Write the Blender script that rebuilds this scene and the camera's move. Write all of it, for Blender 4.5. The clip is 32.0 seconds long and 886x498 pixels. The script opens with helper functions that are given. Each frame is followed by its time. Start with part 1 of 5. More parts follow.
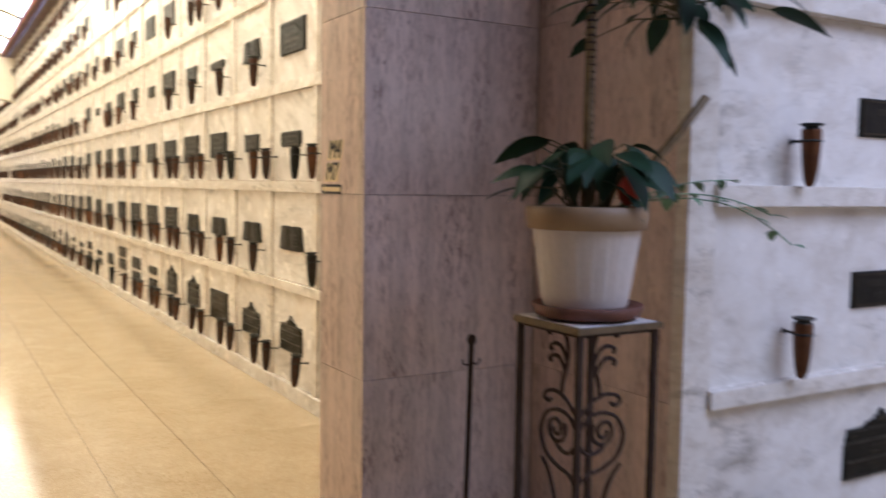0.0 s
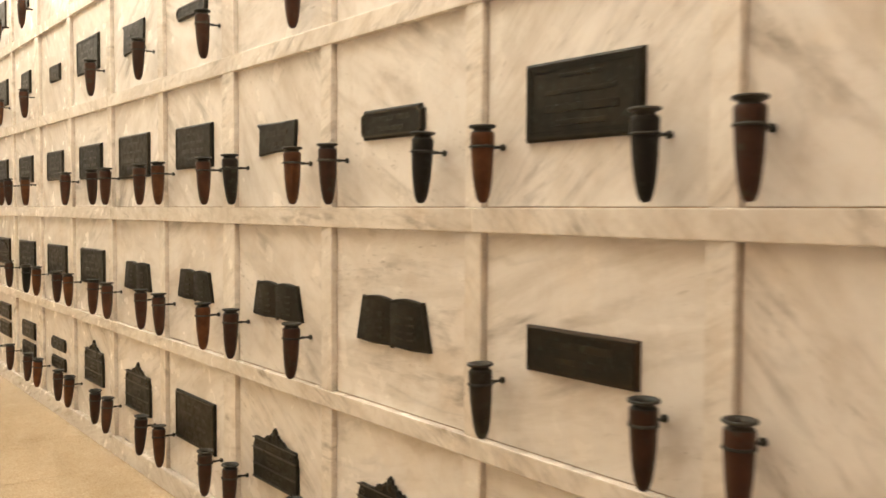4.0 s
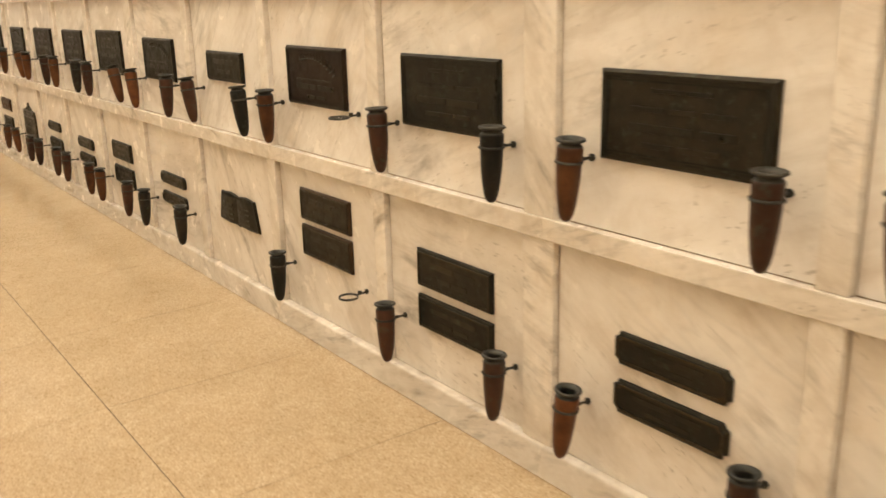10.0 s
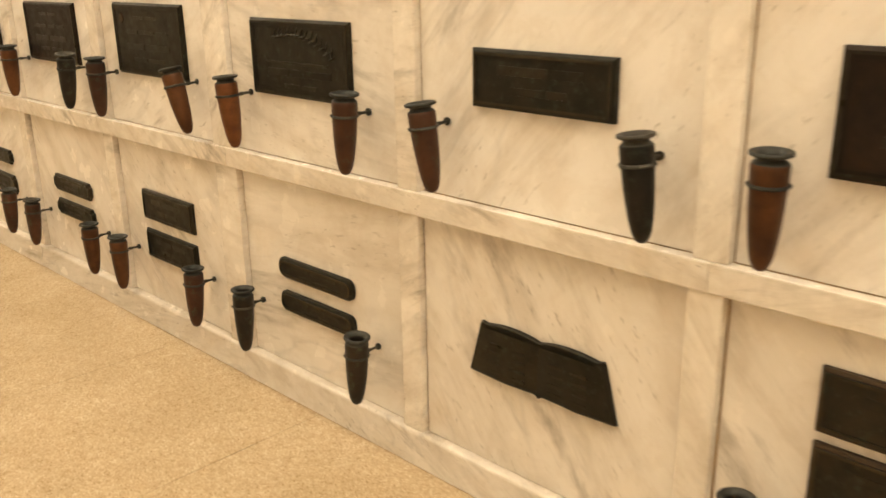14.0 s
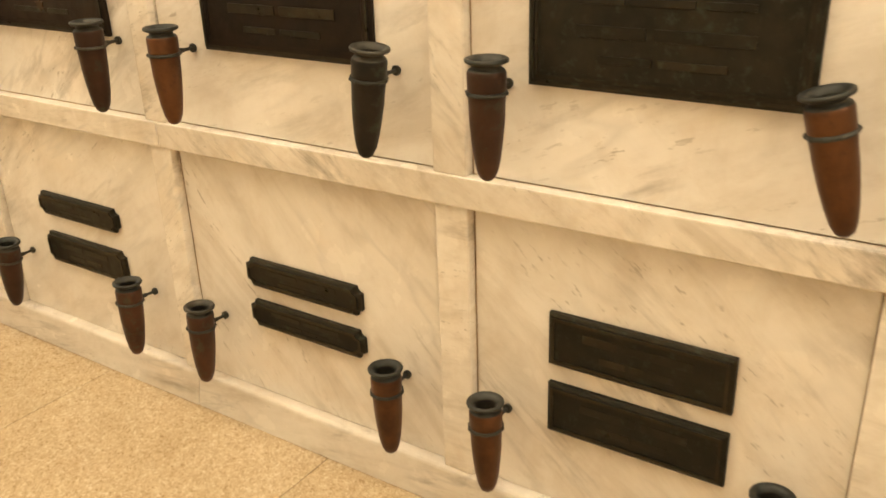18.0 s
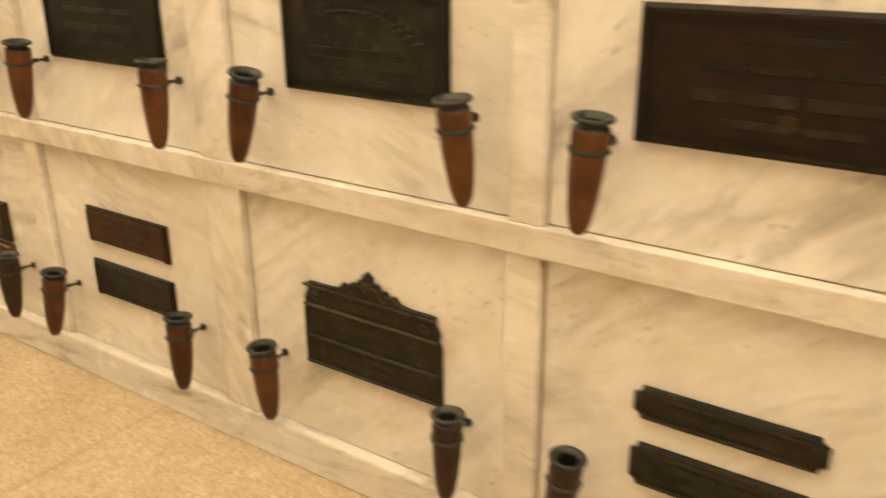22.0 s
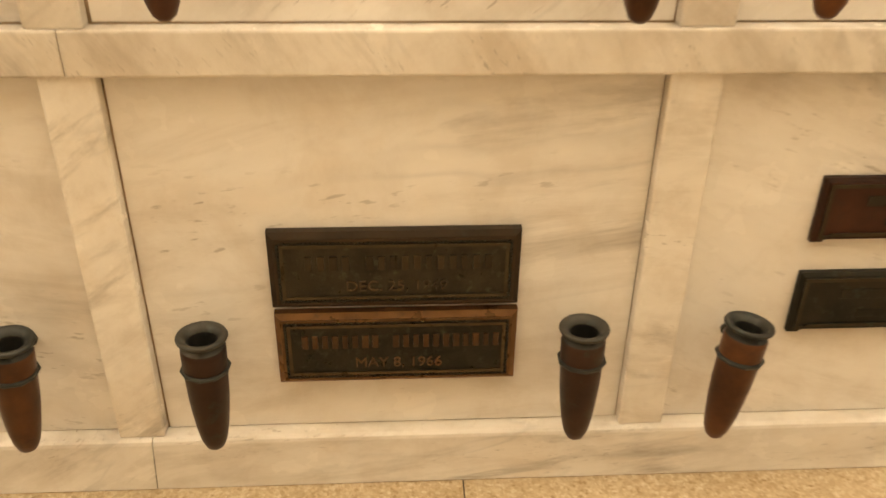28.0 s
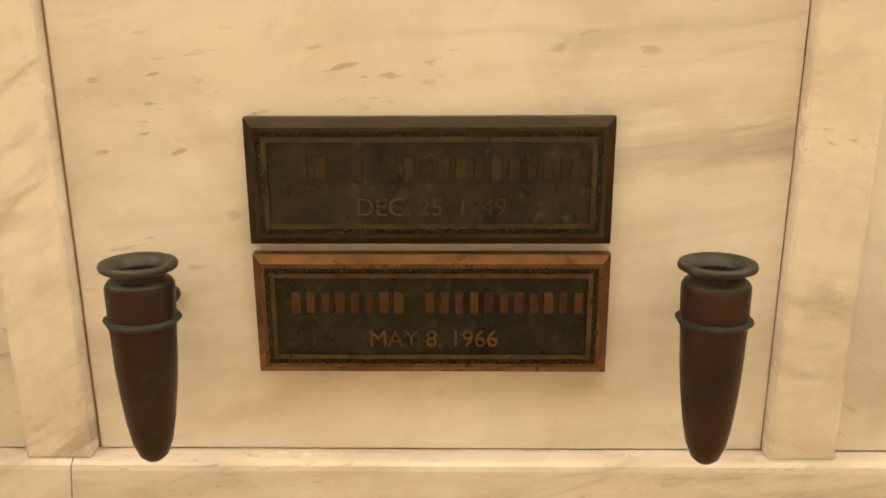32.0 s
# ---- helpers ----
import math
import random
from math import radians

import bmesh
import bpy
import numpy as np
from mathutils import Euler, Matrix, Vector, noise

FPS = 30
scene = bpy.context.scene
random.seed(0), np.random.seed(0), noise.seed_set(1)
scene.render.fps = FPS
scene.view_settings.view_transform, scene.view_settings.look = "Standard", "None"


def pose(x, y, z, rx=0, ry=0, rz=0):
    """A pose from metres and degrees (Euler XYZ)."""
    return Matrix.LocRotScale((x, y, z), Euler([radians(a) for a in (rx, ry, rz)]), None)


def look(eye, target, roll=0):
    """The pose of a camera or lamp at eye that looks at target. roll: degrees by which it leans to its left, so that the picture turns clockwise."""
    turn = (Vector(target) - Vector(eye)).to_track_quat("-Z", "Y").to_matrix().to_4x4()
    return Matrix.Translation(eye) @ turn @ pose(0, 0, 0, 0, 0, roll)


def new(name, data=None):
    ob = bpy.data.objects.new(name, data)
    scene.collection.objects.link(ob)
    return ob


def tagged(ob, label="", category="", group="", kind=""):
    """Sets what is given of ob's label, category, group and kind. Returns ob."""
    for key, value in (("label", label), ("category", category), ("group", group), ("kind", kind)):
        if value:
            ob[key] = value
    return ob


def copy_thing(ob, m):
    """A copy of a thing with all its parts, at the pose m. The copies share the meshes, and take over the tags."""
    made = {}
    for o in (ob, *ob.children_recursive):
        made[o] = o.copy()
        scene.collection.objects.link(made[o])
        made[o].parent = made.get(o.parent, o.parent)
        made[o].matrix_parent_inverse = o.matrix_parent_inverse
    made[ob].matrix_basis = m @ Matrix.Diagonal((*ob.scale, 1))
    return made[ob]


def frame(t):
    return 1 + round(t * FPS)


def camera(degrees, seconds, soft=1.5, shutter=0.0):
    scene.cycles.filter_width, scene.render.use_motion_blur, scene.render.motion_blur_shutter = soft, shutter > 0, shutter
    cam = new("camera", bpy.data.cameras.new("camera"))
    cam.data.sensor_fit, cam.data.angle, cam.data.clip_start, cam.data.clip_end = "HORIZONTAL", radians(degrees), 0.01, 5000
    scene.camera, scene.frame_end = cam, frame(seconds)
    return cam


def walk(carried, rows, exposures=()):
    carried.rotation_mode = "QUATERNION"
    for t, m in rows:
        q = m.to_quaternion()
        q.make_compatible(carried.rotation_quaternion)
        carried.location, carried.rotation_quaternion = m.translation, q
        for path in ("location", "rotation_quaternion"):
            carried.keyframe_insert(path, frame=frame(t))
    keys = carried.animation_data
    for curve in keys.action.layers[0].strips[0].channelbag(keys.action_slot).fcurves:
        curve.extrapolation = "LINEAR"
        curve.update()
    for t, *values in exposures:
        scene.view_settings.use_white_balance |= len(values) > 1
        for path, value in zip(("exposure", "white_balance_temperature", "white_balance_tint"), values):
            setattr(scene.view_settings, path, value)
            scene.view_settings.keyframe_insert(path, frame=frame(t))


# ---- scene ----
PATH = [
    (0, (-2.128, -18.093, 1.476), (-1.113, -16.375, 1.332), 0.8),
    (0.5, (-1.947, -17.757, 1.498), (-1.152, -15.925, 1.387), 1.6),
    (1, (-1.876, -17.326, 1.504), (-1.165, -15.458, 1.433), 1.6),
    (1.5, (-1.794, -16.912, 1.497), (-1.074, -15.047, 1.453), 1.5),
    (2, (-1.741, -16.513, 1.502), (-0.952, -14.675, 1.486), 1.8),
    (2.5, (-1.74, -16.146, 1.518), (-0.745, -14.411, 1.524), 1.5),
    (4.5, (-1.663, -14.366, 1.47), (-0.428, -12.797, 1.371), 0.3),
    (5, (-1.677, -13.848, 1.458), (-0.56, -12.194, 1.33), -0.4),
    (5.5, (-1.628, -13.36, 1.443), (-0.592, -11.656, 1.291), -1.4),
    (6, (-1.585, -12.882, 1.419), (-0.627, -11.15, 1.134), -0.6),
    (6.5, (-1.57, -12.444, 1.415), (-0.606, -10.742, 0.998), -0.8),
    (7, (-1.533, -12.024, 1.426), (-0.576, -10.321, 0.997), -0.9),
    (7.5, (-1.571, -11.584, 1.414), (-0.577, -9.909, 0.96), -1.2),
    (8, (-1.55, -11.125, 1.39), (-0.521, -9.489, 0.877), -0.8),
    (8.5, (-1.559, -10.685, 1.379), (-0.508, -9.071, 0.838), -0.8),
    (9, (-1.601, -10.265, 1.394), (-0.488, -8.701, 0.834), -1.5),
    (9.5, (-1.58, -9.838, 1.402), (-0.464, -8.275, 0.843), -1.2),
    (10, (-1.628, -9.443, 1.407), (-0.49, -7.897, 0.848), -1.4),
    (10.5, (-1.614, -9.061, 1.387), (-0.436, -7.551, 0.81), -2.2),
    (11, (-1.563, -8.688, 1.4), (-0.364, -7.184, 0.85), -2.0),
    (11.5, (-1.58, -8.316, 1.404), (-0.328, -6.855, 0.859), -1.4),
    (12, (-1.524, -7.968, 1.373), (-0.226, -6.556, 0.803), -1.2),
    (12.5, (-1.493, -7.663, 1.38), (-0.175, -6.278, 0.792), -0.4),
    (13, (-1.535, -7.352, 1.38), (-0.212, -5.969, 0.799), -0.2),
    (13.5, (-1.523, -7.046, 1.368), (-0.199, -5.671, 0.771), -1.0),
    (15.5, (-1.454, -5.7, 1.37), (0.0, -4.525, 0.659), 1.3),
    (16, (-1.423, -5.319, 1.39), (0.004, -4.132, 0.647), -0.3),
    (16.5, (-1.39, -5.0, 1.364), (0.037, -3.829, 0.595), -1.1),
    (17, (-1.339, -4.724, 1.347), (0.081, -3.552, 0.567), -2.6),
    (17.5, (-1.37, -4.469, 1.35), (0.095, -3.365, 0.551), -2.9),
    (18, (-1.342, -4.289, 1.344), (0.175, -3.256, 0.55), -2.0),
    (18.5, (-1.301, -4.122, 1.343), (0.235, -3.116, 0.551), -1.3),
    (19, (-1.328, -3.917, 1.347), (0.218, -2.921, 0.56), -1.5),
    (19.5, (-1.398, -3.712, 1.352), (0.16, -2.729, 0.574), -0.5),
    (20, (-1.381, -3.472, 1.338), (0.168, -2.478, 0.558), -0.0),
    (20.5, (-1.378, -3.236, 1.35), (0.17, -2.24, 0.57), -0.1),
    (21, (-1.449, -2.974, 1.348), (0.133, -2.017, 0.586), -0.3),
    (21.5, (-1.452, -2.75, 1.355), (0.127, -1.779, 0.602), -0.0),
    (22, (-1.412, -2.462, 1.376), (0.121, -1.4, 0.654), -0.5),
    (22.5, (-1.45, -2.159, 1.362), (0.064, -1.045, 0.679), -0.3),
    (23, (-1.476, -1.872, 1.387), (0.045, -0.766, 0.704), -0.4),
    (23.5, (-1.422, -1.568, 1.369), (0.077, -0.441, 0.674), -0.5),
    (24, (-1.404, -1.249, 1.358), (0.077, -0.119, 0.629), -0.6),
    (24.5, (-1.432, -0.961, 1.379), (0.048, 0.129, 0.592), -1.8),
    (25, (-1.381, -0.665, 1.348), (0.125, 0.363, 0.527), -3.0),
    (25.5, (-1.337, -0.379, 1.353), (0.198, 0.59, 0.513), -4.7),
    (27.5, (-1.237, 0.467, 1.262), (0.478, 0.361, 0.238), -2.0),
    (28, (-1.132, 0.472, 1.144), (0.581, 0.364, 0.117), 0.9),
    (28.5, (-0.921, 0.49, 1.016), (0.792, 0.397, -0.012), 0.8),
    (29, (-0.808, 0.483, 0.83), (0.959, 0.429, -0.106), -0.0),
    (29.5, (-0.797, 0.48, 0.683), (1.028, 0.515, -0.134), -0.9),
    (30, (-0.833, 0.468, 0.632), (1.04, 0.542, -0.064), -1.1),
    (30.5, (-0.855, 0.448, 0.615), (1.035, 0.525, -0.034), -0.9),
    (31, (-0.874, 0.437, 0.61), (1.028, 0.505, -0.006), -0.9),
    (31.5, (-0.883, 0.441, 0.617), (1.027, 0.479, 0.023), -0.4),
    (32, (-0.889, 0.443, 0.622), (1.025, 0.477, 0.042), -0.3),
]
EXPOSURES = [(0.0, 0.35, 5520, 10.5), (1.0, 0.02, 5800, 15.5), (2.0, -0.17, 5800, 16), (4.5, 0.15, 5500, 13), (5.0, 0.13, 5330, 15), (6.0, -0.09, 5530, 15.5), (7.0, -0.10, 5640, 15.5), (9.0, -0.02, 5880, 15),
             (11.0, 0.01, 6020, 14), (13.0, 0.02, 6220, 13.3), (17.0, 0.15, 6430, 11.3), (21.0, 0.1, 6500, 11), (25.5, 0.04, 6500, 12), (28.0, -0.04, 6600, 13), (28.8, 0.16, 6560, 12), (30.0, 0.32, 6380, 11), (32.0, 0.15, 6330, 11)]
SOFT, SHUTTER = 1.6, 0.5
cam = camera(53.66, 32.0, soft=SOFT, shutter=SHUTTER)
walk(cam, [(t, look(eye, target, roll)) for t, eye, target, roll in PATH], EXPOSURES)

# ---- world and light ----
world = bpy.data.worlds.new("world")
scene.world = world
world.use_nodes = True
sky = world.node_tree.nodes.new("ShaderNodeTexSky")
sky.sky_type, sky.sun_disc = "NISHITA", False
sky.sun_elevation, sky.sun_rotation = radians(48), radians(200)
world.node_tree.nodes["Background"].inputs[1].default_value = 0.1
world.node_tree.links.new(sky.outputs[0], world.node_tree.nodes["Background"].inputs[0])

SKYLIGHT = 7.5            # glow of the skylight glass
LOBBY_LIGHT = 242.0       # added lamp that stands in for the lobby's daylight
FAR_GLOW = 1.1

# ---- plan, in metres ----
W = 0.86                  # pitch of the crypt columns
FACE = 0.028              # the crypt fronts lie this far behind the wall's line
PROUD = 0.007             # face of the uprights
LEDGE = 0.003             # face of the ledges


def upright_at(k):
    """Where the upright on the near side of column k begins and ends; every fourth one is wider."""
    return (0.0, 0.126) if k % 4 == 1 else (0.010, 0.087)


XL = -3.40                # opposite wall
Y0, Y_HEAD, Y_END = -14.82, 8.05, 25.0
TOP = 4.70
ROWS = [(0.096, 0.736), (0.800, 1.419), (1.493, 2.098), (2.172, 2.779), (2.853, 3.455), (3.529, 4.130), (4.204, 4.70)]
LOBBY_Y = -16.05
RIM = [0.355, 1.045, 1.722, 2.392, 3.068, 3.745, 4.41]


# ---- small tools ----
def mesh_of(bm, name="mesh", smooth=False):
    me = bpy.data.meshes.new(name)
    bm.to_mesh(me)
    bm.free()
    if smooth:
        for p in me.polygons:
            p.use_smooth = True
    return me


def put(name, me, material, parent=None, at=None, label=""):
    ob = new(name, me)
    if material and not me.materials:
        me.materials.append(material)
    if at is not None:
        ob.matrix_basis = at if isinstance(at, Matrix) else Matrix.Translation(at)
    if parent:
        ob.parent = parent
    if label:
        ob["label"] = label
    return ob


def part(name, bm, material, parent=None, label="", smooth=False, at=None):
    return put(name, mesh_of(bm, name, smooth), material, parent, at, label)


def thing(name, at=(0, 0, 0), label="", category="", group="", kind=""):
    ob = new(name)
    ob.empty_display_size = 0.05
    ob.matrix_basis = at if isinstance(at, Matrix) else Matrix.Translation(at)
    return tagged(ob, label, category, group, kind)


def box(bm, x0, x1, y0, y1, z0, z1, bevel=0.0):
    made = bmesh.ops.create_cube(bm, size=1.0, matrix=Matrix.LocRotScale(
        ((x0 + x1) / 2, (y0 + y1) / 2, (z0 + z1) / 2), None, (abs(x1 - x0), abs(y1 - y0), abs(z1 - z0))))
    if bevel:
        edges = list({e for v in made["verts"] for e in v.link_edges})
        bmesh.ops.bevel(bm, geom=edges, offset=bevel, segments=2, affect="EDGES", profile=0.6)
    return bm


def boxed(*args, **kw):
    return box(bmesh.new(), *args, **kw)


def lathe(profile, segments=24, bm=None, turn=None):
    """A shape turned round z from (radius, height) pairs, from one end to the other."""
    bm = bm or bmesh.new()
    rings = []
    for r, z in profile:
        if r < 1e-5:
            rings.append([bm.verts.new((0, 0, z))])
        else:
            rings.append([bm.verts.new((r * math.cos(2 * math.pi * i / segments), r * math.sin(2 * math.pi * i / segments), z)) for i in range(segments)])
    for a, b in zip(rings, rings[1:]):
        for i in range(segments):
            j = (i + 1) % segments
            q = [a[i % len(a)], a[j % len(a)], b[j % len(b)], b[i % len(b)]]
            q = [v for n, v in enumerate(q) if v not in q[:n]]
            if len(q) > 2:
                try:
                    bm.faces.new(q)
                except ValueError:
                    pass
    if turn:
        bmesh.ops.transform(bm, matrix=turn, verts=[v for ring in rings for v in ring])
    bmesh.ops.recalc_face_normals(bm, faces=bm.faces)
    return bm


def tube(points, radius, sides=8, bm=None, taper=None):
    """A round bar along a line of points."""
    bm = bm or bmesh.new()
    pts = [Vector(p) for p in points]
    rings = []
    side = None
    for i, p in enumerate(pts):
        way = (pts[min(i + 1, len(pts) - 1)] - pts[max(i - 1, 0)]).normalized()
        if side is None:
            side = way.orthogonal().normalized()
        side = (side - way * side.dot(way)).normalized()
        other = way.cross(side)
        r = radius if taper is None else radius + (taper - radius) * i / (len(pts) - 1)
        rings.append([bm.verts.new(p + r * (math.cos(2 * math.pi * k / sides) * side + math.sin(2 * math.pi * k / sides) * other)) for k in range(sides)])
    for a, b in zip(rings, rings[1:]):
        for k in range(sides):
            bm.faces.new((a[k], a[(k + 1) % sides], b[(k + 1) % sides], b[k]))
    bm.faces.new(rings[0][::-1])
    bm.faces.new(rings[-1])
    return bm


def slab_of(outline, x_front, x_back, bevel=0.004, bm=None):
    """A plate with an outline of (y, z) points, its face towards -x with a sloping edge."""
    bm = bm or bmesh.new()
    cy = sum(p[0] for p in outline) / len(outline)
    cz = sum(p[1] for p in outline) / len(outline)
    hy = max(abs(p[0] - cy) for p in outline)
    hz = max(abs(p[1] - cz) for p in outline)
    ky, kz = (hy - bevel) / hy, (hz - bevel) / hz
    back = [bm.verts.new((x_back, y, z)) for y, z in outline]
    mid = [bm.verts.new((x_front + bevel * 0.6, y, z)) for y, z in outline]
    front = [bm.verts.new((x_front, cy + (y - cy) * ky, cz + (z - cz) * kz)) for y, z in outline]
    n = len(outline)
    for a, b in ((back, mid), (mid, front)):
        for i in range(n):
            bm.faces.new((a[i], a[(i + 1) % n], b[(i + 1) % n], b[i]))
    bm.faces.new(front)
    bmesh.ops.recalc_face_normals(bm, faces=bm.faces)
    return bm


class Joined:
    """Many alike pieces in one mesh."""
    def __init__(self):
        self.v, self.f, self.n = [], [], 0

    def add(self, verts, faces):
        self.v.append(np.asarray(verts, float))
        self.f.extend([tuple(i + self.n for i in f) for f in faces])
        self.n += len(verts)

    def box(self, x0, x1, y0, y1, z0, z1):
        self.add([(x, y, z) for x in (x0, x1) for y in (y0, y1) for z in (z0, z1)],
                 [(0, 1, 3, 2), (4, 6, 7, 5), (0, 4, 5, 1), (2, 3, 7, 6), (0, 2, 6, 4), (1, 5, 7, 3)])

    def done(self, name, material, label, category, smooth=False, kind="stuff", parent=None):
        me = bpy.data.meshes.new(name)
        me.from_pydata(np.concatenate(self.v).tolist(), [], self.f)
        me.update()
        if smooth:
            for p in me.polygons:
                p.use_smooth = True
        ob = put(name, me, material, parent)
        return tagged(ob, label, category, "", kind)


# ---- materials ----
class Nodes:
    def __init__(self, name):
        self.m = bpy.data.materials.new(name)
        self.m.use_nodes = True
        self.t = self.m.node_tree
        self.b = self.t.nodes["Principled BSDF"]

    def node(self, kind, **values):
        n = self.t.nodes.new(kind)
        for key, value in values.items():
            n.inputs[key].default_value = value
        return n

    def link(self, a, b):
        self.t.links.new(a, b)

    def noise(self, vector, scale, detail=4.0, rough=0.55, distort=0.0):
        n = self.node("ShaderNodeTexNoise", Scale=scale, Detail=detail, Roughness=rough, Distortion=distort)
        self.link(vector, n.inputs["Vector"])
        return n.outputs["Fac"]

    def ramp(self, value, *stops):
        n = self.t.nodes.new("ShaderNodeValToRGB")
        while len(n.color_ramp.elements) < len(stops):
            n.color_ramp.elements.new(0.5)
        for e, (at, col) in zip(n.color_ramp.elements, stops):
            e.position = at
            e.color = (*col, 1) if len(col) == 3 else col
        self.link(value, n.inputs[0])
        return n.outputs[0]

    def mix(self, fac, a, b, blend="MIX"):
        n = self.t.nodes.new("ShaderNodeMix")
        n.data_type, n.blend_type = "RGBA", blend
        for value, key in ((fac, 0), (a, 6), (b, 7)):
            if isinstance(value, (int, float)):
                n.inputs[key].default_value = value
            elif isinstance(value, tuple):
                n.inputs[key].default_value = (*value, 1)
            else:
                self.link(value, n.inputs[key])
        return n.outputs[2]

    def bump(self, height, strength=0.3, distance=0.002):
        n = self.node("ShaderNodeBump", Strength=strength, Distance=distance)
        self.link(height, n.inputs["Height"])
        self.link(n.outputs[0], self.b.inputs["Normal"])

    def coords(self, joined=False, stretch=(1, 1, 1), spread=37.0):
        """Object coordinates, thrown about from piece to piece so that no two look alike."""
        c = self.t.nodes.new("ShaderNodeTexCoord")
        if joined:
            r = self.t.nodes.new("ShaderNodeNewGeometry").outputs["Random Per Island"]
        else:
            r = self.t.nodes.new("ShaderNodeObjectInfo").outputs["Random"]
        m = self.t.nodes.new("ShaderNodeVectorMath")
        m.operation = "MULTIPLY_ADD"
        comb = self.t.nodes.new("ShaderNodeCombineXYZ")
        for i, k in enumerate((1.0, 1.7, 2.3)):
            s = self.t.nodes.new("ShaderNodeMath")
            s.operation = "MULTIPLY"
            s.inputs[1].default_value = spread * k
            self.link(r, s.inputs[0])
            self.link(s.outputs[0], comb.inputs[i])
        self.link(c.outputs["Object"], m.inputs[0])
        m.inputs[1].default_value = stretch
        self.link(comb.outputs[0], m.inputs[2])
        return m.outputs[0], r


def marble(name, joined=False, tint=(0.835, 0.798, 0.740), vein=1.0, stretch=(1, 1, 1)):
    """Polished white marble: soft slanting grey clouds, few thin veins, small pits; the slant differs from slab to slab."""
    n = Nodes(name)
    v, r = n.coords(joined, stretch)
    slant = n.t.nodes.new("ShaderNodeMapRange")
    slant.inputs[3].default_value, slant.inputs[4].default_value = -1.0, 0.9
    n.link(r, slant.inputs[0])
    rot = n.t.nodes.new("ShaderNodeMapping")
    rot.inputs["Scale"].default_value = (1, 0.5, 2.2)
    first = n.t.nodes.new("ShaderNodeVectorRotate")
    first.rotation_type = "X_AXIS"
    n.link(v, first.inputs["Vector"])
    n.link(slant.outputs[0], first.inputs["Angle"])
    n.link(first.outputs[0], rot.inputs["Vector"])
    rv = rot.outputs[0]
    grey = tuple(c * f for c, f in zip(tint, (0.42, 0.395, 0.36)))
    cloud = n.ramp(n.noise(rv, 1.5, 4, 0.55, 0.25), (0.46, (0, 0, 0)), (0.70, (1, 1, 1)))
    streak = n.ramp(n.noise(rv, 4.3, 7, 0.64, 0.3), (0.53, (0, 0, 0)), (0.73, (1, 1, 1)))
    mask = n.ramp(n.noise(v, 1.7, 3), (0.44, (0, 0, 0)), (0.60, (1, 1, 1)))
    line = n.ramp(n.noise(rv, 2.3, 3, 0.5, 0.25), (0.475, (0, 0, 0)), (0.50, (1, 1, 1)), (0.525, (0, 0, 0)))
    warm = n.ramp(n.noise(v, 2.6, 4, 0.6), (0.55, (0, 0, 0)), (0.78, (1, 1, 1)))
    base = n.mix(cloud, tint, tuple(c * f for c, f in zip(tint, (0.87, 0.85, 0.82))))
    base = n.mix(n.mix(1.0, warm, (0.32, 0.32, 0.32), "MULTIPLY"), base, tuple(c * f for c, f in zip(tint, (0.95, 0.83, 0.66))))
    base = n.mix(n.mix(1.0, n.mix(1.0, streak, mask, "MULTIPLY"), (0.95 * vein,) * 3, "MULTIPLY"), base, grey)
    base = n.mix(n.mix(1.0, n.mix(1.0, line, mask, "MULTIPLY"), (0.28 * vein,) * 3, "MULTIPLY"), base, tuple(c * 0.6 for c in tint))
    spots = n.ramp(n.noise(rv, 30.0, 5, 0.7), (0.295, (1, 1, 1)), (0.345, (0, 0, 0)))
    base = n.mix(n.mix(1.0, n.mix(1.0, spots, warm, "MULTIPLY"), (0.75, 0.75, 0.75), "MULTIPLY"), base, (0.30, 0.23, 0.15))
    mist = n.ramp(n.noise(rv, 3.4, 8, 0.68, 0.5), (0.36, (0.845, 0.822, 0.79)), (0.50, (0.972, 0.967, 0.96)), (0.62, (1.01, 1.01, 1.01)))
    base = n.mix(1.0, base, mist, "MULTIPLY")
    mottle = n.ramp(n.noise(v, 7.0, 6, 0.68, 0.4), (0.36, (0.925, 0.905, 0.88)), (0.52, (1, 1, 1)), (0.72, (1.03, 1.025, 1.02)))
    base = n.mix(1.0, base, mottle, "MULTIPLY")
    flecks = n.ramp(n.noise(rv, 42.0, 3, 0.6), (0.615, (0, 0, 0)), (0.68, (1, 1, 1)))
    where = n.ramp(n.noise(rv, 2.4, 3, 0.6), (0.50, (0, 0, 0)), (0.64, (1, 1, 1)))
    base = n.mix(n.mix(1.0, n.mix(1.0, flecks, where, "MULTIPLY"), (0.62, 0.62, 0.62), "MULTIPLY"), base, tuple(c * f for c, f in zip(tint, (0.42, 0.38, 0.33))))
    shade = n.ramp(r, (0.0, (0.94, 0.93, 0.915)), (1.0, (1.0, 1.0, 1.0)))
    base = n.mix(1.0, base, shade, "MULTIPLY")
    n.link(base, n.b.inputs["Base Color"])
    rough = n.ramp(n.noise(v, 7.0, 4), (0.3, (0.19, 0.19, 0.19)), (0.7, (0.29, 0.29, 0.29)))
    n.link(rough, n.b.inputs["Roughness"])
    n.b.inputs["Specular IOR Level"].default_value = 0.36
    n.bump(n.noise(v, 30.0, 4, 0.6), 0.05, 0.002)
    return n.m


